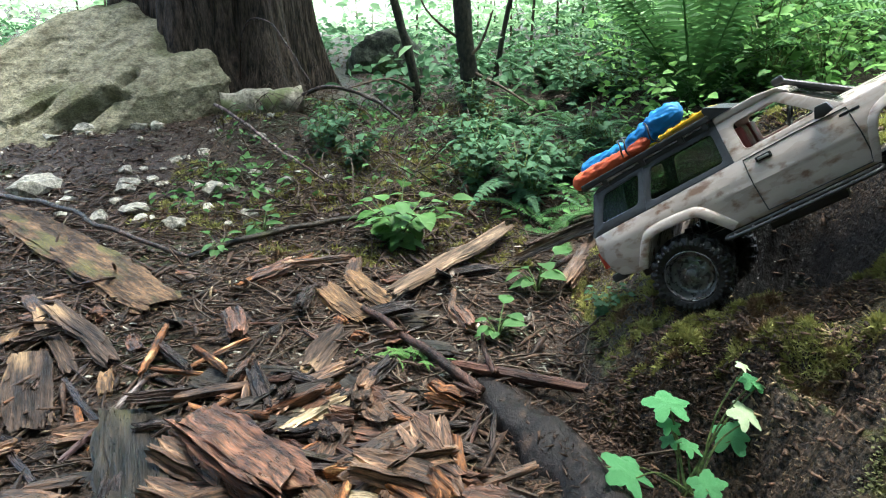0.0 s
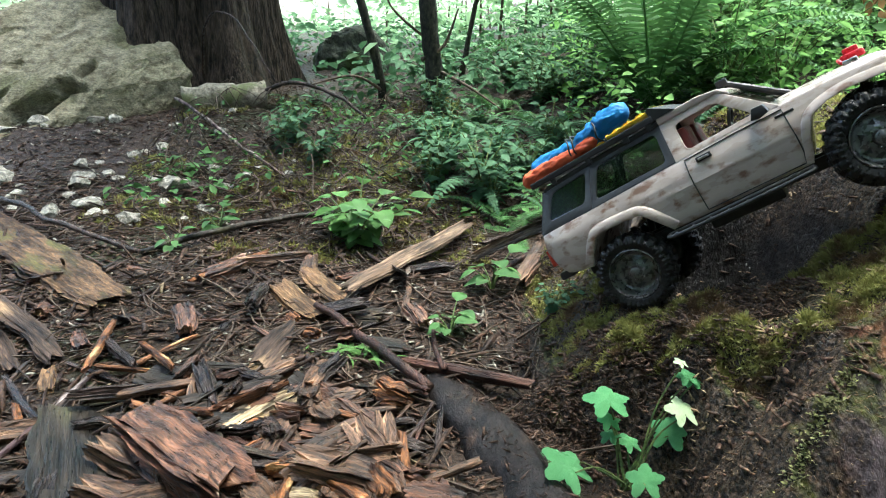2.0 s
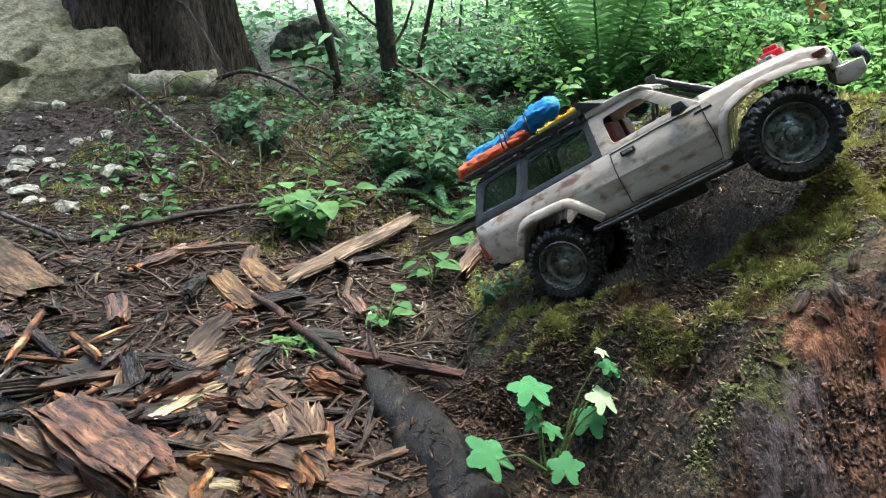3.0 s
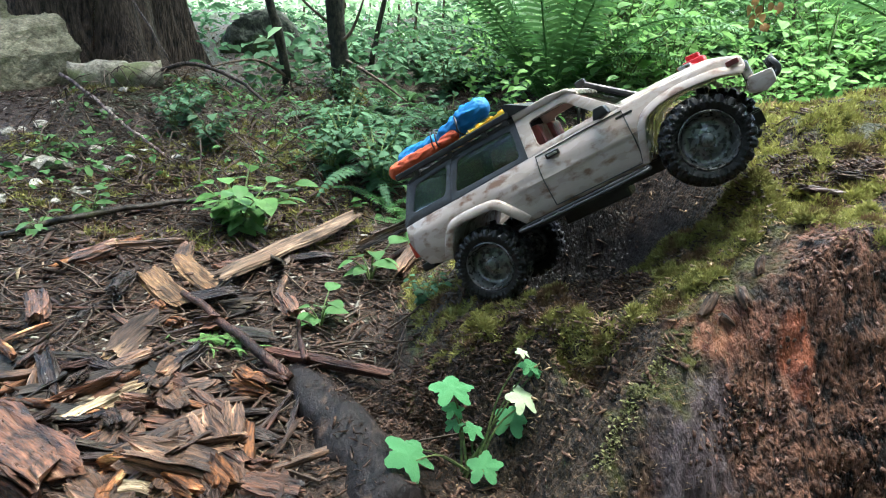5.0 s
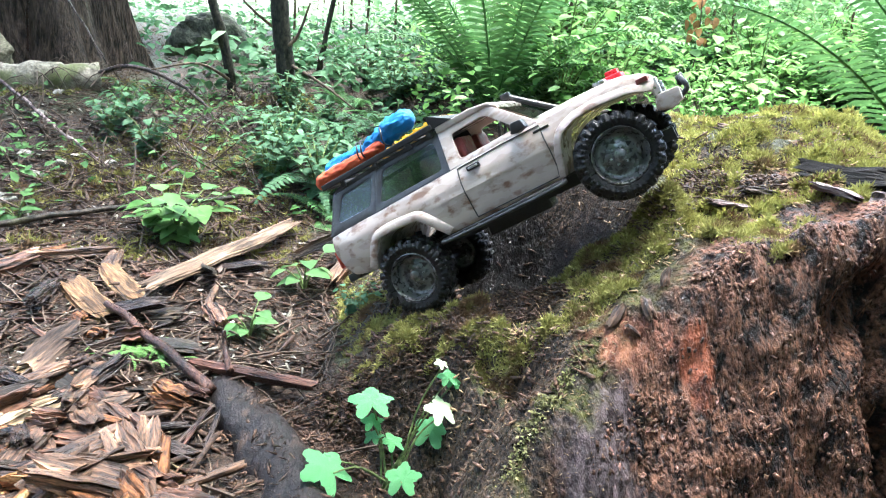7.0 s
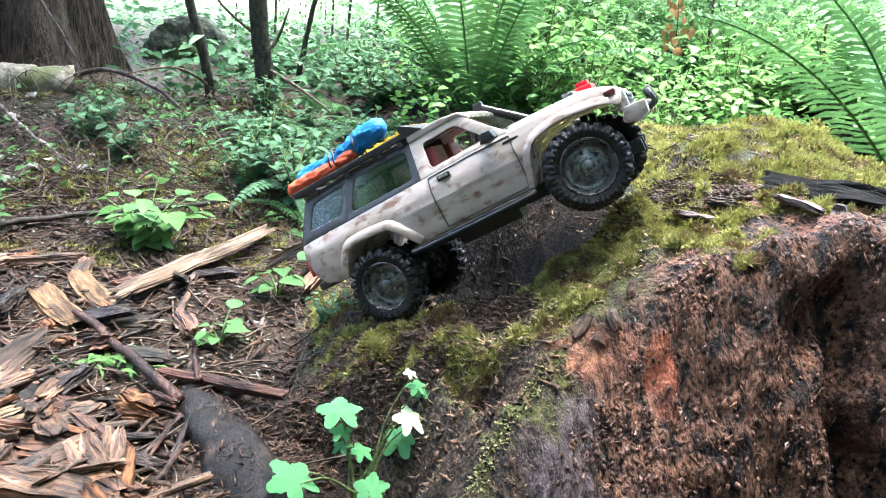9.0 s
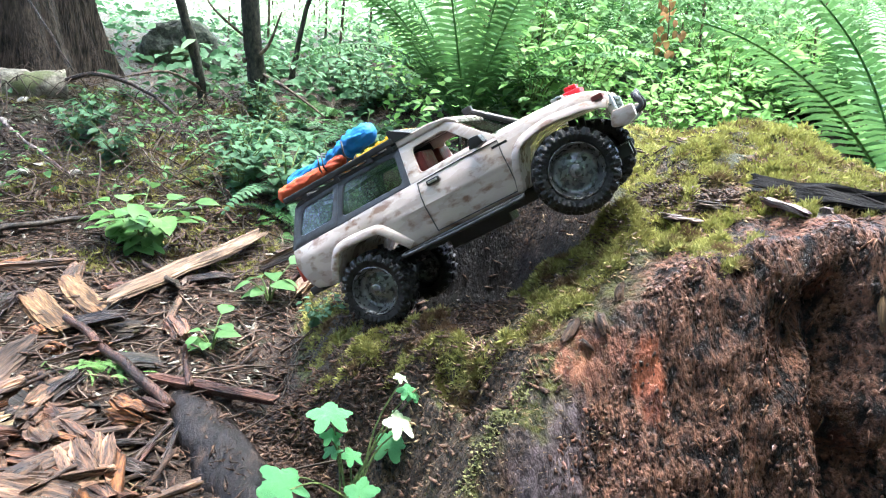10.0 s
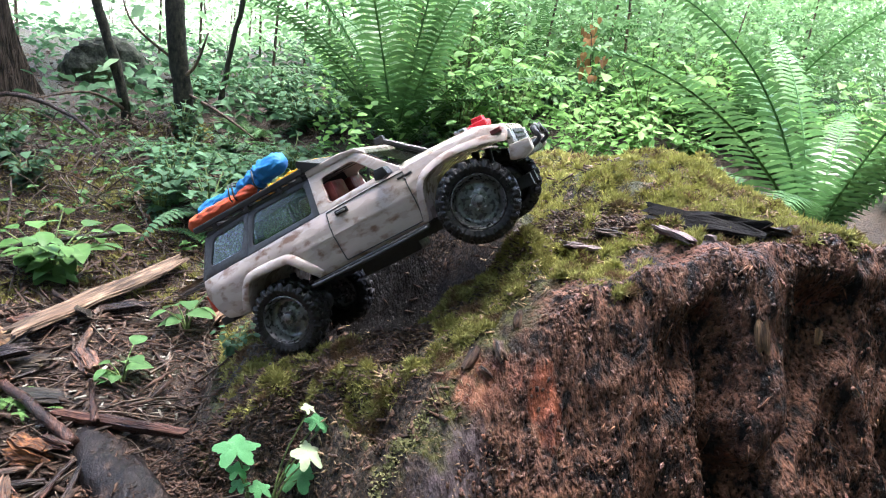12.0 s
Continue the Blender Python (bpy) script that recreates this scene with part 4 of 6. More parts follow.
def build_truck():
    ob = thing("model_truck", ON_TRUCK, "muddy beige scale model off-road truck climbing the stump", "model truck")
    build_body(ob)
    for near in (True, False):
        flare(ob, FRONT_ARCH, near, 0.010, 0.0045)
        flare(ob, REAR_ARCH, near, 0.0135, 0.0075)
        s = -1 if near else 1
        # black rear canopy with two windows, cab side with an open window
        rear_out, rear_in = [(-0.105, 0.112), (-0.016, 0.1145), (0.001, 0.172), (-0.079, 0.168)], [(-0.085, 0.126), (-0.024, 0.127), (-0.008, 0.165), (-0.066, 0.162)]
        mid_out, mid_in = [(-0.016, 0.1145), (0.112, 0.118), (0.110, 0.173), (0.001, 0.172)], [(-0.006, 0.1235), (0.101, 0.1245), (0.1005, 0.165), (0.011, 0.165)]
        cab_out, cab_in = [(0.112, 0.118), (0.247, 0.122), (0.190, 0.174), (0.110, 0.173)], [(0.1305, 0.126), (0.218, 0.128), (0.1815, 0.164), (0.128, 0.163)]
        for outer, inner, mat, name, words in ((rear_out, rear_in, BLACK, "canopy_side", "black canopy side"), (mid_out, mid_in, BLACK, "canopy_side", "black canopy side"), (cab_out, cab_in, PAINT, "cab_side", "")):
            thick = 0.005 if mat is BLACK else 0.006
            outer = [outer[i // 3] if i % 3 == 1 else tuple(Vector(outer[i // 3]).lerp(Vector(outer[(i // 3 + (1 if i % 3 == 2 else -1)) % 4]), 0.06)) for i in range(12)]
            part(name, creased(bevelled(window_frame(bmesh.new(), outer, rounded(inner, 0.006), near, thick), 0.0012), 40), mat, ob, words, smooth=True)
        for hole in (rear_in, mid_in):
            part("window_pane", slab(bmesh.new(), rounded(hole, 0.0055), near, 0.003, -0.0022), GLASS, ob, "wet clear window")
        # door panel, handle, badge, mirror
        door = [(0.1215, 0.046), (0.243, 0.047), (0.2465, 0.060), (0.2475, 0.083), (0.246, 0.117), (0.19, 0.1175), (0.1225, 0.1155), (0.1215, 0.083)]
        rail = []
        for (xa, za), (xb, zb) in zip(door, door[1:] + door[:1]):
            rail += [(xa + (xb - xa) * k / 5, za + (zb - za) * k / 5) for k in range(5)]
        y = NEAR if near else FAR
        bm = bmesh.new()
        pts = [(x, skin(x, z, near) + s * 0.0006, z) for x, z in rail + rail[:1]]
        tube(bm, pts, [0.0008] * len(pts), 6)
        d = part("door_seam", bm, BLACK, ob, "dark gap round the door")
        h = skin(0.146, 0.108, near)
        part("door_handle", box(bmesh.new(), (0.136, min(h, h + s * 0.004), 0.1055), (0.156, max(h, h + s * 0.004), 0.1125), 0.0015), BLACK, ob, "dark recessed door handle")
        part("handle_bar", box(bmesh.new(), (0.139, min(h + s * 0.0035, h + s * 0.006), 0.1075), (0.153, max(h + s * 0.0035, h + s * 0.006), 0.1105), 0.001), CHROME, ob, "small chrome handle")
        h = skin(0.245, 0.111, near)
        part("badge", box(bmesh.new(), (0.236, min(h, h + s * 0.0014), 0.1095), (0.258, max(h, h + s * 0.0014), 0.1125), 0.0005), BLACK, ob, "small dark badge")
        m = skin(0.222, 0.125, near)
        bm = bevelled(across(bmesh.new(), [(0.214, 0.121), (0.224, 0.119), (0.236, 0.122), (0.233, 0.133), (0.220, 0.134)], min(m + s * 0.006, m + s * 0.028), max(m + s * 0.006, m + s * 0.028)), 0.002)
        box(bm, (0.216, min(m - s * 0.004, m + s * 0.009), 0.121), (0.224, max(m - s * 0.004, m + s * 0.009), 0.126), 0.001)
        part("wing_mirror", creased(bm), BLACK, ob, "black wing mirror", smooth=True)
        # rock slider with rungs
        bm = bmesh.new()
        lo, hi = y + s * 0.002, y + s * 0.014
        tube(bm, bent([(0.064, lo, 0.037), (0.072, hi, 0.035), (0.150, hi, 0.035), (0.240, hi, 0.037), (0.248, lo, 0.040)], 4), [0.0027] * 17, 8)
        tube(bm, [(0.064, lo, 0.037), (0.248, lo, 0.040)], [0.0027, 0.0027], 8)
        for i in range(8):
            x = 0.074 + i * 0.0235
            tube(bm, [(x, lo, 0.0365), (x, hi, 0.0355)], [0.002, 0.002], 6)
        part("rock_slider", bm, BLACK, ob, "black tubular rock slider", smooth=True)
    lean_near, lean_far = (lambda x, z: skin(x, z, True)), (lambda x, z: skin(x, z, False))
    part("canopy_roof", creased(bevelled(across(bmesh.new(), [(-0.080, 0.167), (0.002, 0.171), (0.110, 0.172), (0.110, 0.1785), (0.0, 0.178), (-0.070, 0.175), (-0.079, 0.171)], NEAR + 0.032, FAR - 0.032), 0.003, 3)), BLACK, ob, "black canopy roof", smooth=True)
    bm = across(bmesh.new(), [(0.110, 0.172), (0.188, 0.173), (0.203, 0.163), (0.203, 0.168), (0.192, 0.1775), (0.165, 0.182), (0.110, 0.1815)], NEAR + 0.031, FAR - 0.031)
    part("cab_roof", creased(bevelled(bm, 0.0035, 3)), PAINT, ob, smooth=True)
    part("windscreen", across(bmesh.new(), [(0.197, 0.170), (0.246, 0.126), (0.2485, 0.127), (0.1995, 0.1715)], lambda x, z: skin(x, z, True) + 0.006, lambda x, z: skin(x, z, False) - 0.006), GLASS, ob, "windscreen covered in water drops")
    part("tailgate_window", across(bmesh.new(), [(-0.103, 0.113), (-0.078, 0.169), (-0.081, 0.170), (-0.1055, 0.114)], lean_near, lean_far), BLACK, ob, "black tailgate window")
    part("bulkhead", box(bmesh.new(), (0.110, NEAR + 0.03, 0.118), (0.114, FAR - 0.03, 0.150)), BLACK, ob)
    for y in (0.040, 0.113):
        bm = box(bmesh.new(), (0.130, y, 0.116), (0.168, y + 0.048, 0.126), 0.004)
        box(bm, (0.122, y, 0.116), (0.136, y + 0.048, 0.156), 0.005)
        part("seat", bm, SEAT, ob, "maroon bucket seat")
    bm = bmesh.new()
    ring = [(0.188 + 0.006 * math.sin(a), 0.062 + 0.016 * math.cos(a), 0.138 + 0.013 * math.sin(a)) for a in (2 * math.pi * i / 20 for i in range(21))]
    tube(bm, ring, [0.0022] * 21, 6)
    part("steering_wheel", bm, BLACK, ob, "black steering wheel")
    part("dashboard", box(bmesh.new(), (0.204, NEAR + 0.03, 0.116), (0.236, FAR - 0.03, 0.130), 0.004), BLACK, ob)
    for z in (0.082, 0.089, 0.096):
        part("grille_bar", box(bmesh.new(), (0.387, 0.050, z), (0.3945, 0.151, z + 0.004), 0.001), BLACK, ob, "black grille bar")
    part("grille", box(bmesh.new(), (0.383, 0.048, 0.078), (0.3915, 0.153, 0.103), 0.001), BLACK, ob, "black grille")
    for y in (0.018, 0.155):
        part("headlight", box(bmesh.new(), (0.384, y, 0.082), (0.3935, y + 0.028, 0.103), 0.002), CHROME, ob, "square headlight")
        part("indicator", box(bmesh.new(), (0.372, y - 0.012 if y < 0.1 else y + 0.030, 0.104), (0.386, y - 0.004 if y < 0.1 else y + 0.038, 0.110), 0.001), SEAT, ob, "dull corner lamp")
    for y in (0.008, 0.173):
        part("tail_light", box(bmesh.new(), (-0.1105, y, 0.064), (-0.100, y + 0.020, 0.090), 0.002), LENS, ob, "red tail light")
    part("front_bumper", bevelled(across(bmesh.new(), [(0.384, 0.060), (0.404, 0.062), (0.410, 0.078), (0.388, 0.080)], 0.016, 0.185), 0.003), BLACK, ob, "black winch bumper")
    for y in (-0.002, 0.181):
        part("bumper_end", creased(bevelled(across(bmesh.new(), [(0.380, 0.066), (0.398, 0.060), (0.412, 0.066), (0.413, 0.082), (0.386, 0.084)], y, y + 0.022), 0.004)), PAINT, ob, smooth=True)
    bm = bmesh.new()
    tube(bm, bent([(0.408, 0.045, 0.070), (0.420, 0.045, 0.076), (0.418, 0.055, 0.090), (0.418, 0.146, 0.090), (0.420, 0.156, 0.076), (0.408, 0.156, 0.070)], 4), [0.0032] * 21, 8)
    part("bull_bar", bm, BLACK, ob, smooth=True)
    for y in (0.070, 0.125):
        part("spot_lamp", tube(bmesh.new(), [(0.412, y, 0.088), (0.422, y, 0.089)], [0.006, 0.0085], 14), BLACK, ob, "small black spot lamp", smooth=True)
    part("rear_bumper", box(bmesh.new(), (-0.110, 0.012, 0.040), (-0.088, 0.189, 0.052), 0.003), BLACK, ob, "black rear bumper")
    # chassis, inner wings and axles
    bm = bmesh.new()
    for y in (0.070, 0.122):
        box(bm, (-0.085, y, 0.024), (0.385, y + 0.010, 0.040))
    box(bm, (0.10, 0.077, 0.010), (0.20, 0.125, 0.032), 0.004)
    part("chassis", bm, BLACK, ob, "black ladder chassis")
    for x, z in ((-0.003, 0.004), (0.323, 0.038)):
        bm = tube(bmesh.new(), [(x, 0.03, z), (x, 0.172, z)], [0.008, 0.008], 10)
        bmesh.ops.create_uvsphere(bm, u_segments=14, v_segments=8, radius=0.018, matrix=Matrix.Translation((x, 0.115, z)))
        part("axle", bm, BLACK, ob, smooth=True)
        for y in (0.052, 0.149):
            part("shock_absorber", tube(bmesh.new(), [(x, y, z + 0.004), (x + 0.012, y, z + 0.06)], [0.006, 0.005], 10), BLACK, ob, smooth=True)
    wheel(ob, -0.003, -0.006, 0.009, True)
    wheel(ob, -0.003, FAR + 0.006, 0.0, False)
    wheel(ob, 0.323, -0.008, 0.038, True, 14)
    wheel(ob, 0.323, FAR + 0.006, 0.038, False, 14)
    # snorkel on the far side
    bm = tube(bmesh.new(), bent([(0.275, 0.192, 0.116), (0.258, 0.190, 0.126), (0.204, 0.170, 0.172), (0.190, 0.168, 0.184)], 5), [0.005] * 16, 9)
    box(bm, (0.178, 0.162, 0.181), (0.194, 0.175, 0.193), 0.003)
    part("snorkel", bm, BLACK, ob, "black snorkel", smooth=False)
    # roof rack: a tray with rails, rungs and a wind deflector
    rack = thing("roof_rack", Matrix(), "", "")
    for key in ("label", "category"):
        if key in rack:
            del rack[key]
    rack.parent = ob
    for y in (0.028, 0.165):
        part("rail", box(bmesh.new(), (-0.088, y, 0.180), (0.104, y + 0.007, 0.189), 0.002), BLACK, rack)
        for x in (-0.06, 0.0, 0.06, 0.095):
            part("rack_foot", box(bmesh.new(), (x, y + 0.001, 0.172), (x + 0.008, y + 0.006, 0.181), 0.001), BLACK, rack)
    for i in range(8):
        x = -0.080 + i * 0.025
        part("rung", box(bmesh.new(), (x, 0.033, 0.181), (x + 0.008, 0.167, 0.184)), BLACK, rack)
    for x in (-0.092, 0.102):
        part("end_rail", box(bmesh.new(), (x, 0.028, 0.180), (x + 0.006, 0.172, 0.189), 0.002), BLACK, rack)
    part("wind_deflector", across(bmesh.new(), [(0.106, 0.181), (0.138, 0.182), (0.108, 0.200), (0.104, 0.197)], 0.030, 0.170), BLACK, rack, "black wind deflector")
    return ob


truck = build_truck()


def cloth_roll(x0, x1, y, z, r):
    """A strapped bundle on the rack: blue bag with an orange side, pinched by cords."""
    ob = thing("bag_roll", ON_TRUCK @ pose(x0, y, z, 0, -3, 0), "blue and orange fabric bag strapped on the roof rack", "bag")
    length = x1 - x0
    n, sides = 110, 44
    for name, mat, dy, dz, rr, lo, hi in (("blue_bag", BLUE_CLOTH, 0.004, 0.002, r, 0.07, 1.0), ("orange_bag", ORANGE_CLOTH, -r * 0.42, -r * 0.34, r * 0.74, -0.03, 0.70)):
        line, rad = [], []
        for i in range(n + 1):
            t = i / n
            u = lo + (hi - lo) * t
            e = max(0.015, 1 - abs(2 * t - 1) ** (9 if name == "orange_bag" else 14)) ** 0.5
            pinch = 1 - 0.30 * math.exp(-((u - 0.50) / 0.035) ** 2) - 0.16 * math.exp(-((u - 0.73) / 0.022) ** 2)
            swell = 0.86 + 0.10 * ease(0.5, 0.85, u) if name == "blue_bag" else 1.0 - 0.15 * ease(0.3, 0.6, u)
            line.append((u * length, dy + 0.0025 * math.sin(7 * u), dz + 0.005 * ease(0.5, 0.9, u) + 0.002 * math.sin(9 * u)))
            rad.append(rr * e * pinch * swell)
        bm = tube(bmesh.new(), line, rad, sides)
        for v in bm.verts:
            away = Vector((0, v.co.y - dy, v.co.z - dz))
            q = Vector((v.co.x * 42, v.co.y * 110, v.co.z * 110))
            crease = 0.34 * (abs(noise.noise(q)) - 0.2) + 0.20 * (abs(noise.noise(q * 2.3 + Vector((7, 0, 0)))) - 0.2) + 0.12 * noise.noise(Vector((v.co.x * 25, 0, dy)))
            v.co += away * crease
            v.co.z = dz + (v.co.z - dz) * 0.9
        part(name, bm, mat, ob, smooth=True)
    for c in (0.48, 0.52, 0.73):
        ring = [(c * length + 0.002 * math.sin(3 * a), (r * 1.02) * math.cos(a) - r * 0.12, (r * 0.92) * math.sin(a) + 0.001) for a in (2 * math.pi * i / 24 for i in range(25))]
        part("cord", tube(bmesh.new(), ring, [0.0013] * 25, 6), BLACK, ob, "thin dark cord", smooth=True)
    return ob


cloth_roll(-0.104, 0.080, 0.058, 0.200, 0.018)
for y, lift in ((0.102, 0.190), (0.138, 0.190)):
    ob = thing("recovery_board", ON_TRUCK @ pose(-0.062, y, lift, 0, -2, 0), "yellow plastic recovery board tied on the roof rack", "recovery board", "recovery boards")
    bm = box(bmesh.new(), (0, -0.014, 0), (0.168, 0.014, 0.006), 0.002)
    part("board", bm, YELLOW, ob)
    for i in range(7):
        for j in (-0.009, 0.0, 0.009):
            part("tread", box(bmesh.new(), (0.018 + i * 0.02, j - 0.002, 0.0055), (0.025 + i * 0.02, j + 0.002, 0.0085)), YELLOW, ob)
jack = thing("hand_jack", ON_TRUCK @ pose(0.330, 0.050, 0.1275, 4, 0, 86), "small red scale jack strapped across the bonnet", "jack")
part("jack_bar", box(bmesh.new(), (0, -0.0045, 0), (0.132, 0.0045, 0.005), 0.001), RED, jack)
bm = box(bmesh.new(), (0.096, -0.014, 0.002), (0.130, 0.014, 0.012), 0.003)
box(bm, (0.104, -0.009, 0.010), (0.122, 0.009, 0.019), 0.002)
part("jack_head", bm, RED, jack)
part("jack_handle", tube(bmesh.new(), [(0.02, 0.010, 0.004), (0.110, 0.017, 0.008)], [0.0025, 0.0025], 8), RED, jack, smooth=True)
part("jack_foot", box(bmesh.new(), (-0.008, -0.008, -0.001), (0.006, 0.008, 0.005), 0.002), CHROME, jack)

# ---- loose wood ----
def wood_mesh(length, width, style, seed):
    """A split or broken piece of wood along y: sharp uneven cross-section, splintered ends, ridges along the grain."""
    rnd = random.Random(seed)
    thick = {"bark": 0.14, "plank": 0.28, "slab": 0.22, "long": 0.30, "fresh": 0.34}.get(style, 0.68)
    round_piece = width < 0.021
    n, sides = (36, 48) if width > 0.05 else (24, 26) if width > 0.022 else (12, 9)
    off = rnd.uniform(0, 99)
    angles = sorted(2 * math.pi * (j + rnd.uniform(-0.42, 0.42)) / sides for j in range(sides))
    base = [1 + (0.12 if round_piece else 0.34) * noise.noise((math.cos(a) * 1.5 + off, math.sin(a) * 1.5, 1)) + rnd.uniform(-1, 1) * (0.05 if round_piece else 0.28 if width > 0.05 else 0.18) for a in angles]
    jag = min(0.22 * length, (0.45 if width > 0.05 else 1.3) * width)
    start = [rnd.random() ** 2 * jag for a in angles]
    stop = [rnd.random() ** 2 * jag for a in angles]
    bend = rnd.uniform(-0.5, 0.5)
    bm = bmesh.new()
    rings = []
    for i in range(n + 1):
        t = i / n
        taper = 1 - 0.45 * max(0, abs(2 * t - 1) - 0.5) * rnd.uniform(0.6, 1.2)
        ring = []
        for j, a in enumerate(angles):
            c, s = math.cos(a), math.sin(a)
            e = 0.75 if round_piece else 0.28 if width > 0.05 else 0.45
            k = taper * base[j] * (1 + 0.25 * noise.noise((j * 1.7 + off, t * length * 14, 0)))
            px = math.copysign(abs(c) ** e, c) * width / 2 * k
            pz = math.copysign(abs(s) ** (e + 0.1), s) * width * (0.9 if round_piece else thick) / 2 * k
            if not round_piece:
                k *= 1 + 0.10 * round(2.2 * noise.noise((j * 0.55 + off, t * length * 22, 3))) - 0.26 * ease(0.05, 0.35, noise.noise((c * 5 + off, t * length * 45, s * 5))) + 0.10 * noise.noise((c * 9 + off, t * length * 90, s * 9))
            y = -length / 2 + start[j] + t * (length - start[j] - stop[j])
            ring.append(bm.verts.new((px + bend * width * (2 * t - 1) ** 2 * (0.1 if width > 0.05 else 0.4) + (0.06 if width > 0.05 else 0.25) * width * noise.noise((t * length * 9, off, 5)), y, pz + 0.2 * width * thick * noise.noise((t * 4, off, 9)))))
        rings.append(ring)
    for a, b in zip(rings, rings[1:]):
        for j in range(sides):
            bm.faces.new((a[j], a[(j + 1) % sides], b[(j + 1) % sides], b[j]))
    for ring, flip in ((rings[0], True), (rings[-1], False)):
        mid = bm.verts.new(sum((v.co for v in ring), Vector()) / sides + Vector((0, (0.25 if flip else -0.25) * width, 0)))
        for j in range(sides):
            bm.faces.new((ring[j], mid, ring[(j + 1) % sides]) if not flip else (ring[(j + 1) % sides], mid, ring[j]))
    bmesh.ops.recalc_face_normals(bm, faces=bm.faces)
    return bm, width * (0.9 if round_piece else thick)


WORDS = {"bark": "mossy brown bark", "plank": "weathered brown wood", "fresh": "freshly broken tan wood", "long": "split weathered tan wood", "tan": "tan rotten wood", "pale": "bare pale wood", "wet": "wet blackened wood", "grey": "dark grey weathered wood",
         "cream": "split cream-coloured wood", "slab": "dark damp wood", "rot": "crumbling red-brown wood", "orange": "soft orange rotten wood", "red": "reddish-brown bark"}
COUNT = [0]


def wood(name, a, b, width, style, lift):
    """One piece of loose wood that lies on the ground from a to b."""
    COUNT[0] += 1
    (x0, y0), (x1, y1) = a, b
    z0, z1 = surface(x0, y0), surface(x1, y1)
    mid = surface((x0 + x1) / 2, (y0 + y1) / 2)
    length = math.dist((x0, y0, z0), (x1, y1, z1))
    bm, high = wood_mesh(length, width, style, COUNT[0])
    z = max(mid, (z0 + z1) / 2) + high * 0.30 + lift * 0.35
    heading = math.atan2(y1 - y0, x1 - x0) - math.pi / 2
    tilt = math.asin(max(-0.9, min(0.9, (z1 - z0) / max(length, 0.01))))
    ob = part(name, bm, WOODS[style])
    ob.matrix_world = place((x0 + x1) / 2, (y0 + y1) / 2, z, 0, 0, heading) @ place(0, 0, 0, tilt, random.Random(COUNT[0] + 500).uniform(-0.25, 0.25), 0)
    return tagged(ob, f"{'piece' if 'stick' not in name and 'twig' not in name else 'length'} of {WORDS[style]} on the forest floor", name.replace("_", " "), "loose wood on the ground")


wood("bark_slab", (-1.118, 1.631), (-0.526, 1.138), 0.090, "bark", 0.012)
wood("plank_fragment", (-0.744, 1.156), (-0.527, 0.965), 0.036, "plank", 0.015)
wood("plank_fragment", (-0.767, 1.151), (-0.595, 0.951), 0.026, "plank", 0.01)
wood("wood_block", (-0.693, 0.997), (-0.579, 0.802), 0.055, "plank", 0.02)
wood("wood_splinter", (-0.760, 1.037), (-0.770, 1.094), 0.024, "fresh", 0.01)
wood("wood_splinter", (-0.541, 0.954), (-0.508, 0.885), 0.023, "fresh", 0.008)
wood("stick", (-0.500, 0.735), (-0.464, 0.919), 0.009, "pale", 0.02)
wood("stick", (-0.522, 0.963), (-0.399, 0.907), 0.010, "wet", 0.01)
wood("wood_stake", (-0.463, 0.862), (-0.273, 0.889), 0.017, "tan", 0.02)
wood("weathered_chunk", (-0.297, 0.826), (-0.161, 0.892), 0.035, "grey", 0.03)
wood("split_wood", (-0.220, 0.775), (-0.145, 0.861), 0.027, "cream", 0.03)
wood("wet_chunk", (-0.191, 0.792), (-0.122, 0.895), 0.021, "wet", 0.015)
wood("wood_slab", (-0.458, 0.849), (-0.352, 0.625), 0.082, "slab", 0.02)
wood("rotten_chunk", (-0.349, 0.784), (-0.161, 0.621), 0.084, "rot", 0.03)
wood("stick", (-0.219, 0.787), (-0.083, 0.750), 0.011, "wet", 0.015)
wood("bark_piece", (-0.220, 0.942), (-0.179, 1.068), 0.044, "plank", 0.01)
wood("twig", (-0.360, 1.093), (-0.197, 1.097), 0.008, "red", 0.006)
wood("rotten_chunk", (-0.142, 0.815), (-0.042, 0.862), 0.029, "tan", 0.02)
wood("stick", (-0.072, 0.818), (0.018, 0.836), 0.012, "tan", 0.02)
wood("stick", (-0.063, 0.808), (0.038, 0.813), 0.012, "wet", 0.015)
wood("rotten_chunk", (-0.024, 0.876), (0.031, 0.849), 0.035, "orange", 0.02)
wood("rotten_chunk", (-0.152, 0.696), (-0.040, 0.704), 0.034, "orange", 0.03)
wood("rotten_chunk", (-0.123, 0.791), (-0.070, 0.783), 0.025, "rot", 0.015)
wood("rotten_chunk", (-0.122, 0.651), (-0.071, 0.639), 0.022, "cream", 0.02)
wood("split_wood", (0.033, 0.660), (0.119, 0.710), 0.012, "tan", 0.035)
wood("stick", (0.012, 0.954), (0.210, 0.845), 0.019, "red", 0.02)
wood("twig", (0.026, 0.759), (0.063, 0.849), 0.006, "wet", 0.02)
wood("twig", (0.034, 0.751), (0.059, 0.845), 0.005, "red", 0.02)
wood("twig", (0.064, 0.747), (0.080, 0.863), 0.008, "wet", 0.02)
wood("bark_chip", (-0.237, 1.226), (-0.135, 1.091), 0.043, "fresh", 0.02)
wood("bark_chip", (-0.195, 1.280), (-0.096, 1.142), 0.038, "fresh", 0.02)
wood("plank_fragment", (-0.337, 1.295), (-0.188, 1.355), 0.023, "tan", 0.01)
wood("stake", (0.373, 1.054), (0.477, 1.165), 0.018, "grey", 0.02)
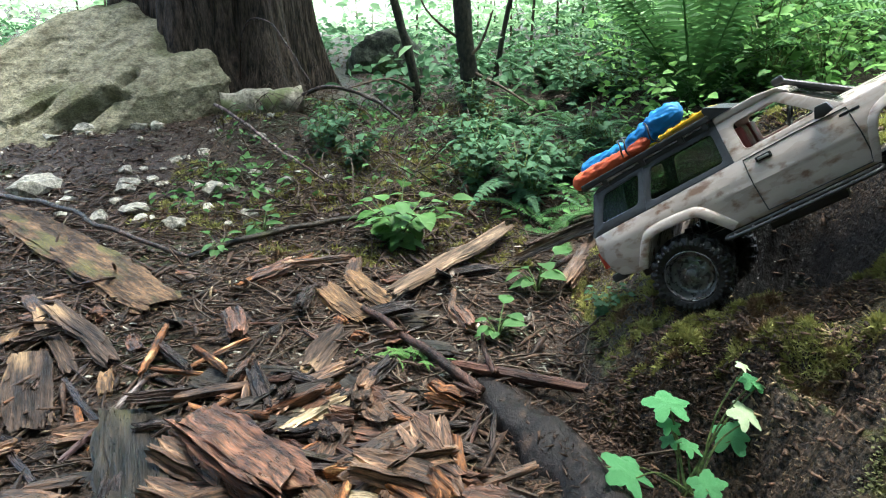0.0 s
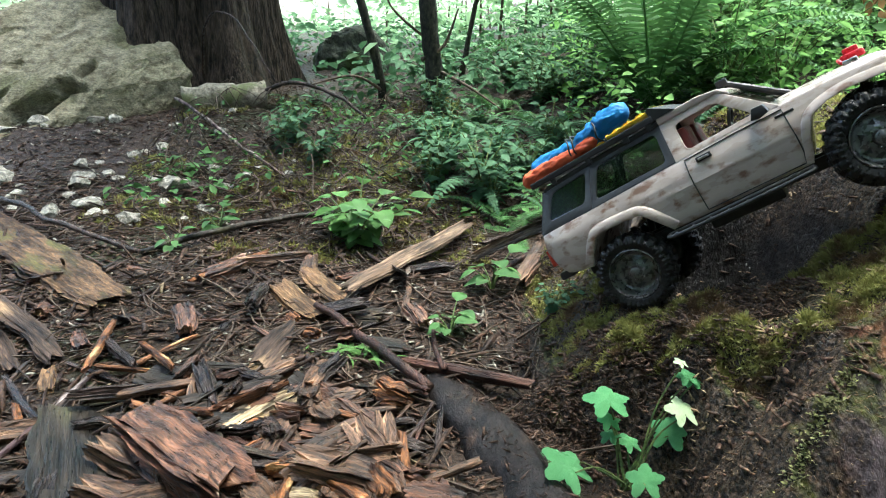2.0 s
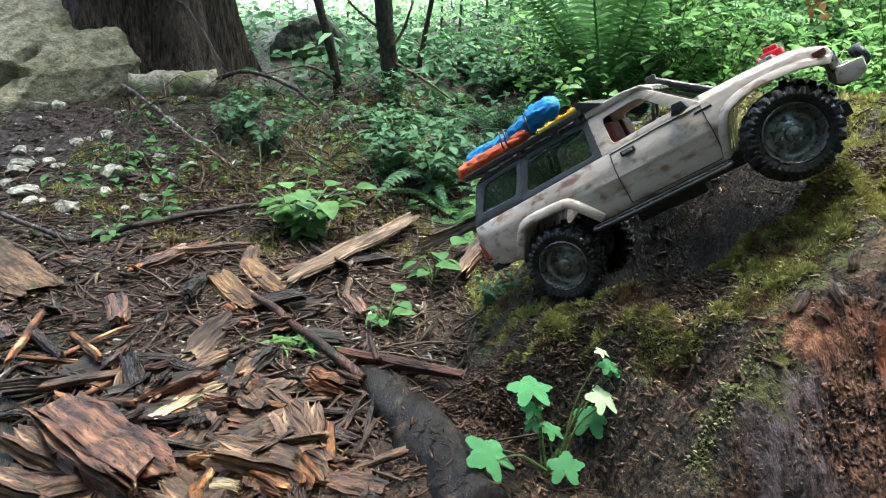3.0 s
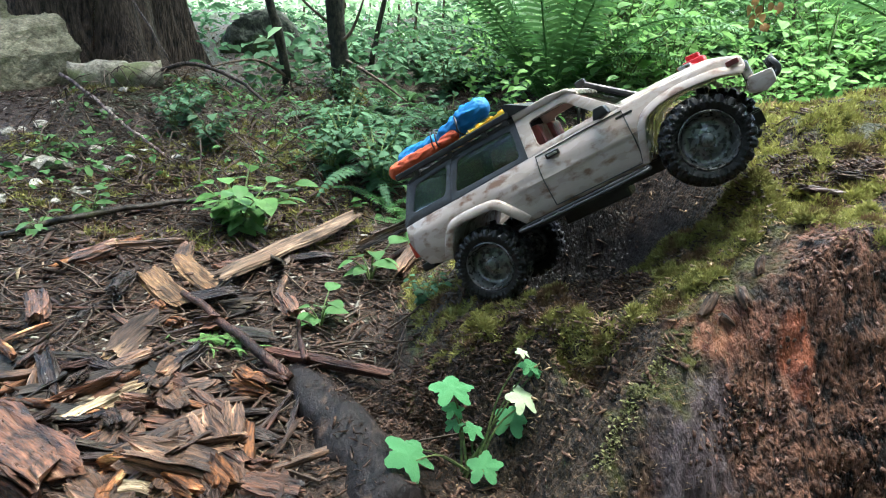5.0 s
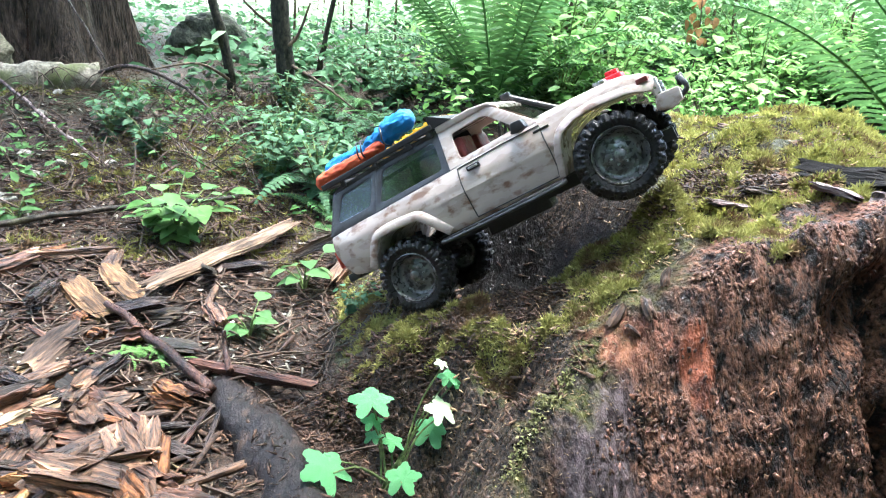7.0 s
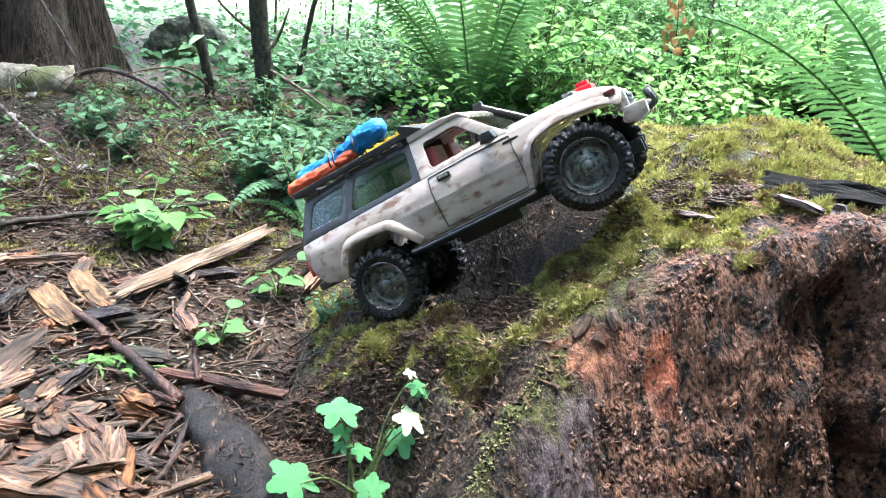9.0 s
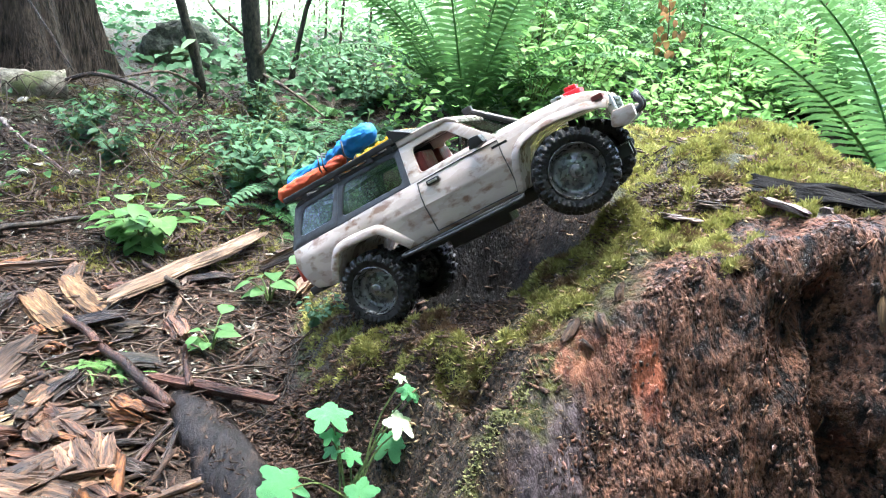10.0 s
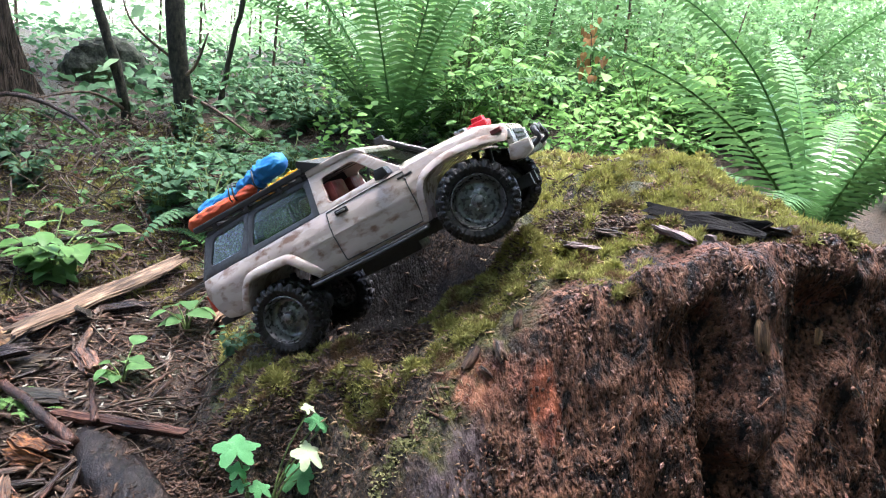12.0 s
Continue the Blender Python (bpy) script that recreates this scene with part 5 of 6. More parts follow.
wood("bark_piece", (-0.391, 0.942), (-0.314, 0.894), 0.053, "slab", 0.01)
wood("rotten_chunk", (-0.104, 0.870), (-0.039, 0.818), 0.025, "rot", 0.015)
wood("rotten_chunk", (-0.040, 0.826), (0.005, 0.779), 0.020, "rot", 0.015)
wood("rotten_chunk", (-0.150, 0.894), (-0.087, 0.859), 0.022, "rot", 0.01)
wood("rotten_chunk", (-0.259, 0.759), (-0.153, 0.676), 0.029, "rot", 0.02)
wood("rotten_chunk", (-0.062, 0.747), (0.025, 0.676), 0.031, "rot", 0.02)
wood("rotten_chunk", (0.024, 0.650), (0.093, 0.621), 0.028, "rot", 0.03)
wood("rotten_chunk", (-0.099, 0.685), (-0.016, 0.634), 0.027, "orange", 0.02)
wood("stick", (-0.608, 0.786), (-0.504, 0.689), 0.012, "wet", 0.01)
wood("plank_fragment", (-0.517, 0.677), (-0.448, 0.702), 0.018, "tan", 0.01)
wood("stick", (-0.600, 0.929), (-0.477, 0.802), 0.012, "wet", 0.01)
wood("plank", (0.174, 1.406), (0.419, 1.188), 0.030, "grey", 0.02)
wood("plank", (0.188, 1.480), (0.450, 1.627), 0.022, "wet", 0.01)
wood("rotten_chunk", (0.232, 1.185), (0.324, 1.288), 0.034, "tan", 0.015)
wood("stick", (0.016, 1.086), (0.020, 1.211), 0.014, "tan", 0.01)

wood("plank", (-0.097, 1.16), (0.165, 1.555), 0.036, "long", 0.075)


def branch(points, r0, r1, style, label, lift=0.01, name="fallen_branch"):
    """A thin bent branch over the ground; points are (x, y, height above ground)."""
    line = bent([(x, y, surface(x, y) + h + lift) for x, y, h in points], 6)
    line = [p + Vector((noise.noise(p * 14), noise.noise(p * 14 + Vector((4, 0, 0))), 0.6 * noise.noise(p * 14 + Vector((0, 4, 0))))) * 0.010 for p in line]
    bm = tube(bmesh.new(), line, list(np.linspace(r0, r1, len(line))), 9)
    ob = part(name, bm, WOODS[style] if style in WOODS else TWIG, smooth=True)
    return tagged(ob, label, "branch", "fallen branches")


branch(((-1.2, 1.66, 0.03), (-0.95, 1.556, 0.04), (-0.757, 1.439, 0.03), (-0.551, 1.369, 0.0)), 0.008, 0.005, "wet", "long thin dark branch across the forest floor")
branch(((-0.56, 1.37, 0.0), (-0.467, 1.421, 0.01), (-0.35, 1.509, 0.015), (-0.2, 1.58, 0.02), (0.02, 1.66, 0.02)), 0.008, 0.006, "slab", "dark bare branch on damp soil")
branch(((-0.149, 1.109, 0.02), (-0.082, 1.034, 0.02), (-0.022, 0.96, 0.02), (0.056, 0.873, 0.0)), 0.006, 0.009, "red", "bent brown branch lying over wood chips")
branch(((0.085, 0.90, 0.01), (0.065, 0.95, 0.015), (0.06, 0.97, 0.045)), 0.006, 0.003, "red", "short broken branch stub")
branch(((-0.80, 2.35, 0.05), (-0.66, 2.2, 0.03), (-0.45, 1.95, 0.02), (-0.3, 1.8, 0.0)), 0.006, 0.003, "pale", "thin pale stem arching over the slope")
branch(((-0.78, 2.6, 0.10), (-0.72, 2.5, 0.28), (-0.6, 2.42, 0.30), (-0.45, 2.3, 0.12)), 0.005, 0.002, "wet", "thin dead stem arching before the cedar", name="dead_sapling")
branch(((-0.58, 2.5, 0.02), (-0.42, 2.45, 0.10), (-0.25, 2.4, 0.08), (-0.12, 2.3, -0.02), (-0.06, 2.22, -0.03)), 0.009, 0.004, "wet", "crooked dead branch over a mossy hummock")
branch(((0.2, 1.28, 0.0), (0.33, 1.42, 0.02), (0.5, 1.6, 0.02)), 0.008, 0.005, "red", "thin dark branch behind the stump")
branch(((0.5, 1.5, 0.0), (0.66, 1.62, 0.02), (0.80, 1.68, 0.03), (1.0, 1.66, 0.02)), 0.007, 0.004, "pale", "bare pale branch behind the stump")
branch(((0.55, 1.30, 0.01), (0.72, 1.38, 0.03), (0.9, 1.5, 0.03)), 0.007, 0.004, "grey", "bare grey branch on moss")
stub = branch(((0.62, 1.45, -0.03), (0.625, 1.46, 0.05), (0.63, 1.46, 0.10)), 0.013, 0.010, "wet", "short dark broken stem standing upright", name="broken_sapling")


CHARRED = make_material("charred_wood", (0.001, 0.001, 0.001), (0.009, 0.008, 0.007), 120, 0.7, 0.9, (1, 0.08, 1), spec=0.1)


def slab_on_stump():
    bm, high = wood_mesh(0.17, 0.036, "wet", 77)
    ob = part("charred_slab", bm, CHARRED)
    ob.matrix_world = place(0.846, 0.648, surface(0.846, 0.648) + 0.006, 0, 0, radians(-150)) @ place(0, 0, 0, 0.05, 0.7, 0)
    return tagged(ob, "black charred slab of wood on the mossy stump", "wood slab")


slab_on_stump()
for i, (x, y, w, turn, st) in enumerate(((0.80, 0.635, 0.026, 20, "pale"), (0.76, 0.70, 0.03, 70, "grey"), (0.835, 0.61, 0.020, 120, "pale"), (0.91, 0.60, 0.03, 60, "slab"), (0.70, 0.69, 0.025, 80, "pale"))):
    bm, high = wood_mesh(w * 2.4, w, "plank", 200 + i)
    ob = part("wood_flake", bm, WOODS[st])
    ob.matrix_world = place(x, y, surface(x, y) + 0.006, 0.1, 0.1, radians(turn))
    tagged(ob, "pale weathered flake of wood on the stump", "wood flake", "flakes on the stump")

for i, (x, y, w, rx, turn, st) in enumerate(((0.545, 0.575, 0.020, 0.7, 15, "tan"), (0.520, 0.590, 0.022, 0.9, -40, "tan"), (0.530, 0.570, 0.014, 0.6, 70, "rot"), (0.575, 0.600, 0.018, 1.0, -10, "tan"),
                                              (0.835, 0.50, 0.030, 1.2, 20, "fresh"), (0.86, 0.52, 0.012, 1.2, -25, "tan"), (0.74, 0.55, 0.012, 1.0, 35, "tan"), (0.92, 0.50, 0.014, 1.3, 10, "fresh"))):
    bm, high = wood_mesh(w * 1.5, w * 0.6, "plank", 400 + i)
    ob = part("bark_flake", bm, WOODS[st])
    ob.matrix_world = place(x, y, rough_mound(x, y) + 0.006, rx, 0.2, radians(turn))
    tagged(ob, f"curled flake of {WORDS[st]} on the stump face", "wood flake", "flakes on the stump")

# rotten chips: a few shapes, many copies
CHIPS = []
for i in range(9):
    style = ("rot", "wet", "tan", "orange", "red", "slab", "tan", "wet", "rot")[i]
    bm, high = wood_mesh(0.075 + 0.03 * (i % 4), 0.014 + 0.009 * (i % 3), style, 300 + i)
    ob = part("wood_chip", bm, WOODS[style])
    tagged(ob, f"chip of {WORDS[style]} in the litter", "wood chip", "rotten wood chips")
    CHIPS.append(ob)
for i in range(5):
    style = ("orange", "rot", "tan", "tan", "rot")[i]
    bm, high = wood_mesh(0.05 + 0.012 * i, 0.030 + 0.004 * (i % 3), style, 330 + i)
    ob = part("wood_chunk", bm, WOODS[style])
    tagged(ob, f"broken chunk of {WORDS[style]} in the litter", "wood chunk", "rotten wood chips")
    CHIPS.append(ob)
rnd = random.Random(11)
used = 0
while used < 250:
    u, v = rnd.random(), rnd.random()
    if used < 170:
        y = 0.56 + 0.36 * v
        x = -0.32 + (0.46 - 0.25 * v) * u
    else:
        x, y = -0.85 + 0.9 * u, 0.6 + 0.7 * v
    m = place(x, y, surface(x, y) + rnd.uniform(0.0, 0.02), rnd.uniform(-0.35, 0.35), rnd.uniform(-0.5, 0.5), rnd.uniform(0, 6.28), rnd.uniform(0.6, 1.15))
    ob = CHIPS[used] if used < 14 else copy_thing(CHIPS[rnd.randrange(9) if rnd.random() < 0.8 else 9 + rnd.randrange(5)], m)
    ob.matrix_basis = m
    used += 1

# ---- plants ----
def leaf_template(lobes=0, fold=0.18, wide=0.5):
    """A leaf of length 1 along y, folded at its rib and drooping at the tip; lobes give a maple-like outline."""
    n = 6 if not lobes else 9
    verts, faces = [], []
    for i in range(n + 1):
        t = i / n
        if lobes:
            w = wide * (0.55 + 0.45 * math.sin(math.pi * min(1, t * 1.15))) * (1 + 0.30 * math.cos(t * lobes * 2 * math.pi)) * min(1, t * 9) * (1 - t ** 3)
        else:
            w = wide * math.sin(math.pi * t ** 0.8) ** 0.85
        z = -0.22 * t * t
        verts += [(-w, t - 0.06 * abs(w), z + fold * w), (0, t, z), (w, t - 0.06 * abs(w), z + fold * w)]
    for i in range(n):
        a, b = 3 * i, 3 * i + 3
        faces += [(a, a + 1, b + 1, b), (a + 1, a + 2, b + 2, b + 1)]
    return verts, faces


OVAL, LOBED = leaf_template(0, 0.25, 0.34), leaf_template(2, 0.15, 0.50)
OVAL_WIDE = leaf_template(0, 0.22, 0.33)
SIMPLE = ([(0, 0, 0), (0.32, 0.45, 0.05), (0, 1, -0.15), (-0.32, 0.45, 0.05)], [(0, 1, 2, 3)])


def leafy_plant(seed, stems, height, leaf, per_stem, template, material, spread=0.6):
    """A low plant: bent stems that carry leaves."""
    rnd = random.Random(seed)
    ob = thing("understory_plant", pose(0, 0, 0), "", "")
    bm, places = bmesh.new(), []
    for s in range(stems):
        a = 6.28 * (s + rnd.random() * 0.7) / stems
        h = height * rnd.uniform(0.6, 1.1)
        r = h * spread * rnd.uniform(0.5, 1.3)
        line = bent([(0, 0, 0), (r * 0.35 * math.cos(a), r * 0.35 * math.sin(a), h * 0.6), (r * math.cos(a), r * math.sin(a), h)], 4)
        tube(bm, line, list(np.linspace(0.0022, 0.0012, len(line))), 5)
        for k in range(per_stem):
            f = 1 - 0.9 * k / max(1, per_stem)
            p = line[min(len(line) - 1, int(f * (len(line) - 1)))]
            turn = a - math.pi / 2 + (0 if k == 0 else (1 if k % 2 else -1) * rnd.uniform(0.7, 1.5))
            places.append(place(*p, rnd.uniform(-0.35, 0.25), rnd.uniform(-0.3, 0.3), turn, leaf * rnd.uniform(0.65, 1.15)))
    part("stem", bm, STEM, ob)
    batch("foliage", *template, places, material, ob, smooth=True)
    return ob


KINDS = [
    (leafy_plant(1, 10, 0.10, 0.034, 7, OVAL, LEAF_COOL), "low plant with cool green pointed leaves"),
    (leafy_plant(2, 12, 0.13, 0.031, 8, OVAL, LEAF_COOL), "bushy low plant with blue-green leaves"),
    (leafy_plant(3, 13, 0.11, 0.048, 6, OVAL_WIDE, LEAF_MID, 0.9), "broad-leaved plant with lobed green leaves"),
    (leafy_plant(4, 11, 0.30, 0.043, 11, OVAL_WIDE, LEAF_BRIGHT), "tall plant with bright broad leaves"),
    (leafy_plant(5, 5, 0.07, 0.045, 2, OVAL, LEAF), "small seedling with oval leaves"),
    (leafy_plant(6, 12, 0.38, 0.036, 13, OVAL, LEAF_BRIGHT), "tall leafy shrub with bright green leaves"),
]
FIRST = set()


def plant(kind, x, y, size=1.0, turn=0.0, name="", label="", category="plant"):
    base, words = KINDS[kind]
    m = place(x, y, surface(x, y) - 0.004, 0, 0, turn, size)
    if kind in FIRST:
        ob = copy_thing(base, m)
        ob.matrix_basis = m
    else:
        FIRST.add(kind)
        ob = base
        ob.matrix_basis = m
    return tagged(ob, label or words, category, "forest undergrowth")


plant(2, -0.10, 1.47, 1.15, 0.3, label="leafy bush with glossy green leaves on damp soil")
plant(2, -0.13, 1.50, 0.6, 2.0)
plant(4, -0.43, 1.51, 0.85, 1.0)
plant(4, -0.50, 1.40, 0.7, 2.0)
plant(4, 0.095, 1.045, 0.85, 0.7, label="small clover-like seedling with rounded leaves")
plant(4, 0.185, 1.21, 1.1, 0.2)
plant(4, -0.62, 1.85, 1.0, 0.2)
plant(1, -0.38, 2.05, 1.0, 0.2)
plant(0, -0.25, 1.95, 1.1, 0.2)
plant(0, 0.27, 1.02, 0.5, 0.9)
rnd = random.Random(21)
for i in range(52):  # undergrowth behind the truck, thicker to the right
    y = rnd.uniform(1.68, 3.1)
    x = rnd.uniform(0.0 + 0.15 * abs(y - 2.2), 1.1)
    if math.hypot(x - 0.8, y - 2.0) < 0.3:
        continue
    plant(rnd.choice((0, 0, 1, 1, 1)), x, y, rnd.uniform(0.7, 1.35), rnd.uniform(0, 6.28))
for i in range(110):
    x = rnd.uniform(0.95, 3.0)
    y = rnd.uniform(1.5, 3.6) if x > 1.3 else rnd.uniform(1.75, 3.4)
    if math.hypot(x - 1.95, y - 1.6) < 0.42:
        continue
    plant(rnd.choice((1, 2, 2, 3, 3, 5)), x, y, rnd.uniform(0.8, 1.4), rnd.uniform(0, 6.28))
for i in range(6):
    x, y = rnd.uniform(-0.55, 0.1), rnd.uniform(1.7, 2.7)
    plant(rnd.choice((0, 1, 4, 4)), x, y, rnd.uniform(0.5, 1.0), rnd.uniform(0, 6.28))


# ---- ferns ----
def frond_mesh(length, arch, seed, pairs=48, full=0.38):
    """A sword-fern frond along +y: a bowed rib with narrow leaflets on both sides."""
    rnd = random.Random(seed)
    bm = bmesh.new()
    line = []
    for i in range(pairs + 1):
        t = i / pairs
        a = radians(78) - arch * t ** 1.4
        prev = line[-1] if line else Vector((0, 0, 0))
        line.append(prev + Vector((0, math.cos(a), math.sin(a))) * (length / pairs) if i else prev)
    tube(bm, line, list(np.linspace(0.004, 0.001, pairs + 1) * (length / 0.7)), 5)
    for i in range(3, pairs):
        t = i / pairs
        d = (line[i + 1] - line[i]).normalized()
        out = length * 0.105 * (min(1, t * 4.5) ** 0.7) * (1 - t ** 2.6) + 0.006
        w = length / pairs * full
        for s in (-1, 1):
            side = (Vector((s, 0, 0)) + d * 0.28 + Vector((0, 0, -0.12 + rnd.uniform(-0.1, 0.1)))).normalized()
            p = line[i]
            mid = p + side * out * 0.5 + Vector((0, 0, 0.004))
            q = [p - d * w * 0.6, p + d * w * 0.8, mid + d * w * 1.0, p + side * out - Vector((0, 0, 0.006)), mid - d * w * 0.8]
            v = [bm.verts.new(c) for c in q]
            bm.faces.new((v[0], v[1], v[2], v[4]))
            bm.faces.new((v[4], v[2], v[3]))
    me = bpy.data.meshes.new("frond")
    bm.to_mesh(me)
    bm.free()
    me.materials.append(FERN)
    return me


FRONDS = [frond_mesh(0.75, radians(70), 1), frond_mesh(0.70, radians(95), 2), frond_mesh(0.8, radians(50), 3)]


COOL_FRONDS = []
for me in (frond_mesh(0.75, radians(85), 11, 22, 0.42), frond_mesh(0.70, radians(70), 12, 20, 0.45)):
    me.materials.clear()
    me.materials.append(LEAF_COOL)
    COOL_FRONDS.append(me)


def fern(x, y, fronds, size, label, seed, flat=0.0, kinds=FRONDS):
    ob = thing("sword_fern", pose(x, y, surface(x, y) - 0.01), label, "fern", "ferns")
    rnd = random.Random(seed)
    for i in range(fronds):
        f = new("frond", kinds[rnd.randrange(len(kinds))])
        f.parent = ob
        f.matrix_basis = place(0.015 * rnd.gauss(0, 1), 0.015 * rnd.gauss(0, 1), 0, rnd.uniform(-0.62, 0.02) - flat, rnd.uniform(-0.2, 0.2), 6.28 * (i + rnd.random() * 0.6) / fronds, size * rnd.uniform(0.75, 1.15))
    return ob


fern(0.80, 2.14, 19, 1.15, "large sword fern with long arching fronds", 3)
fern(1.82, 1.35, 18, 1.15, "tall sword fern beyond the mossy stump", 5)
fern(0.40, 1.66, 9, 0.32, "small fern with glossy fronds beside a rotten log", 8, 0.4)
fern(0.28, 1.60, 8, 0.30, "small fern with low fronds on damp soil", 9, 0.5)
for x, y, s, k in ((0.25, 1.95, 0.30, 21), (0.48, 2.25, 0.34, 22), (0.15, 2.3, 0.28, 23), (0.62, 1.85, 0.30, 24), (0.05, 2.05, 0.24, 25), (1.05, 1.9, 0.36, 26), (1.25, 1.65, 0.36, 27), (0.35, 2.6, 0.32, 28)):
    fern(x, y, 9, s, "small fern in the undergrowth", k, 0.5)
rnd = random.Random(29)
for k in range(34):
    y = rnd.uniform(1.65, 2.9)
    x = rnd.uniform(0.0 + 0.15 * abs(y - 2.2), 1.15)
    if math.hypot(x - 0.8, y - 2.12) > 0.16:
        fern(x, y, 8, rnd.uniform(0.24, 0.42), "low feathery fern with cool green fronds", 60 + k, 0.55, COOL_FRONDS)
fern(2.3, 2.2, 14, 1.0, "sword fern in the undergrowth", 12)
fern(1.6, 2.9, 14, 1.0, "sword fern in the undergrowth", 13)


def bright_fern():
    ob = thing("oak_fern", pose(-0.065, 0.985, surface(-0.065, 0.985)), "delicate bright green fern among wood chips", "fern")
    rnd = random.Random(4)
    for i in range(34):
        f = new("frond", LACE)
        f.parent = ob
        f.matrix_basis = place(rnd.gauss(0, 0.035), rnd.gauss(0, 0.02), rnd.uniform(0.0, 0.012), -0.75 + rnd.uniform(-0.3, 0.3), rnd.gauss(0, 0.3), rnd.uniform(0, 6.28), rnd.uniform(0.035, 0.085))
    return ob


LACE = frond_mesh(0.75, radians(80), 6, 18, 0.5).copy()
LACE.materials.clear()
LACE.materials.append(LEAF_BRIGHT)
bright_fern()


# ---- the lobed seedling before the stump ----
def maple_leaf():
    """A five-lobed leaf of about unit width, dished, with toothed edges."""
    outline = []
    for i in range(40):
        a = math.pi * 2 * i / 40 - math.pi / 2
        k = 1 - 2 * abs((2.5 * (a - math.pi / 2) / math.pi + 0.5) % 1 - 0.5)
        r = 0.33 + 0.24 * k ** 1.2 + 0.045 * (i % 2)
        if i in (0, 1, 39):
            r = 0.20 + 0.10 * (i != 0)
        outline.append((r * math.cos(a), r * math.sin(a) + 0.16, 0.06 * math.cos(5 * a) * r - 0.35 * r * r))
    bm = bmesh.new()
    mid = bm.verts.new((0, 0.16, 0.0))
    half = [bm.verts.new((x * 0.5, (y - 0.16) * 0.5 + 0.16, z * 0.3 + 0.02)) for x, y, z in outline]
    rim = [bm.verts.new(p) for p in outline]
    for i in range(40):
        j = (i + 1) % 40
        bm.faces.new((mid, half[i], half[j]))
        bm.faces.new((half[i], rim[i], rim[j], half[j]))
    me = bpy.data.meshes.new("leaf")
    bm.to_mesh(me)
    bm.free()
    me.polygons.foreach_set("use_smooth", [True] * len(me.polygons))
    me.materials.append(LEAF_SEED)
    pale = me.copy()
    pale.materials.clear()
    pale.materials.append(LEAF_PALE)
    return me, pale


LEAF_SEED = make_material("seedling_leaf", (0.05, 0.19, 0.065), (0.14, 0.34, 0.15), 60, 0.42, 0.5, vary=0.3, translucent=0.35)


def seedling():
    base = Vector((0.295, 0.668, -0.055))
    ob = thing("lobed_seedling", pose(*base), "light green seedling with five-lobed leaves before the stump", "plant")
    green, pale = maple_leaf()
    leaves = (
        (0.270, 0.690, 0.058, 0.061, 0, 0.20, 0),
        (0.272, 0.685, 0.034, 0.031, 0, 0.30, 0),
        (0.301, 0.684, 0.005, 0.034, 0.4, 0.30, 0),
        (0.272, 0.685, 0.014, 0.028, -0.5, 0.30, 0),
        (0.343, 0.681, 0.019, 0.054, -0.6, 0.60, 0),
        (0.357, 0.673, 0.053, 0.046, 0.3, 0.50, 1),
        (0.224, 0.649, -0.009, 0.072, 0.9, 0.45, 0),
        (0.306, 0.642, -0.022, 0.048, -0.3, 0.50, 0),
        (0.197, 0.695, -0.027, 0.034, 1.2, 0.50, 0),
        (0.365, 0.695, 0.089, 0.031, 0, 0.30, 0),
        (0.356, 0.697, 0.108, 0.021, 0.5, 0.30, 1),
        (0.372, 0.696, 0.083, 0.025, -0.7, 0.40, 0),
    )
    for x, y, z, s, turn, tip, kind in leaves:
        p = Vector((x, y, z)) - base
        f = new("leaf", pale if kind else green)
        f.parent = ob
        f.matrix_basis = place(*p, tip, 0.15 * math.sin(turn * 3), turn, s * 0.88)
        if kind:
            tagged(f, "pale whitish leaf")
        line = bent([(0.02 * math.sin(turn), 0, 0), p * 0.5 + Vector((0, 0.01, 0.015)), p], 4)
        part("stalk", tube(bmesh.new(), line, list(np.linspace(0.0016, 0.001, len(line))), 5), STEM, ob)
    return ob


seedling()


def dead_plant(x, y, h):
    ob = thing("dead_shrub", pose(x, y, surface(x, y)), "withered shrub with hanging orange-brown leaves", "shrub")
    rnd = random.Random(5)
    bm = tube(bmesh.new(), bent([(0, 0, 0), (0.02, 0, h * 0.5), (-0.01, 0, h)], 5), list(np.linspace(0.003, 0.0015, 11)), 6)
    part("stem", bm, TWIG, ob)
    batch("foliage", *OVAL, [place(rnd.gauss(0, 0.025), rnd.gauss(0, 0.025), h * rnd.uniform(0.55, 1.0), -1.2 + rnd.uniform(-0.3, 0.3), 0, rnd.uniform(0, 6.28), rnd.uniform(0.025, 0.045)) for _ in range(26)], DEAD_LEAF, ob)
    return ob


dead_plant(1.51, 2.2, 0.5)

# ---- what cannot be counted ----
def stuff(ob, label, category):
    return tagged(ob, label, category, kind="stuff")


CHIP = ([(-0.5, -1, -0.3), (0.5, -0.9, -0.3), (0.4, 1, -0.2), (-0.5, 0.8, -0.3), (-0.4, -0.8, 0.3), (0.45, -1, 0.2), (0.35, 0.85, 0.3), (-0.4, 1, 0.25)],
        [(0, 3, 2, 1), (4, 5, 6, 7), (0, 1, 5, 4), (1, 2, 6, 5), (2, 3, 7, 6), (3, 0, 4, 7)])


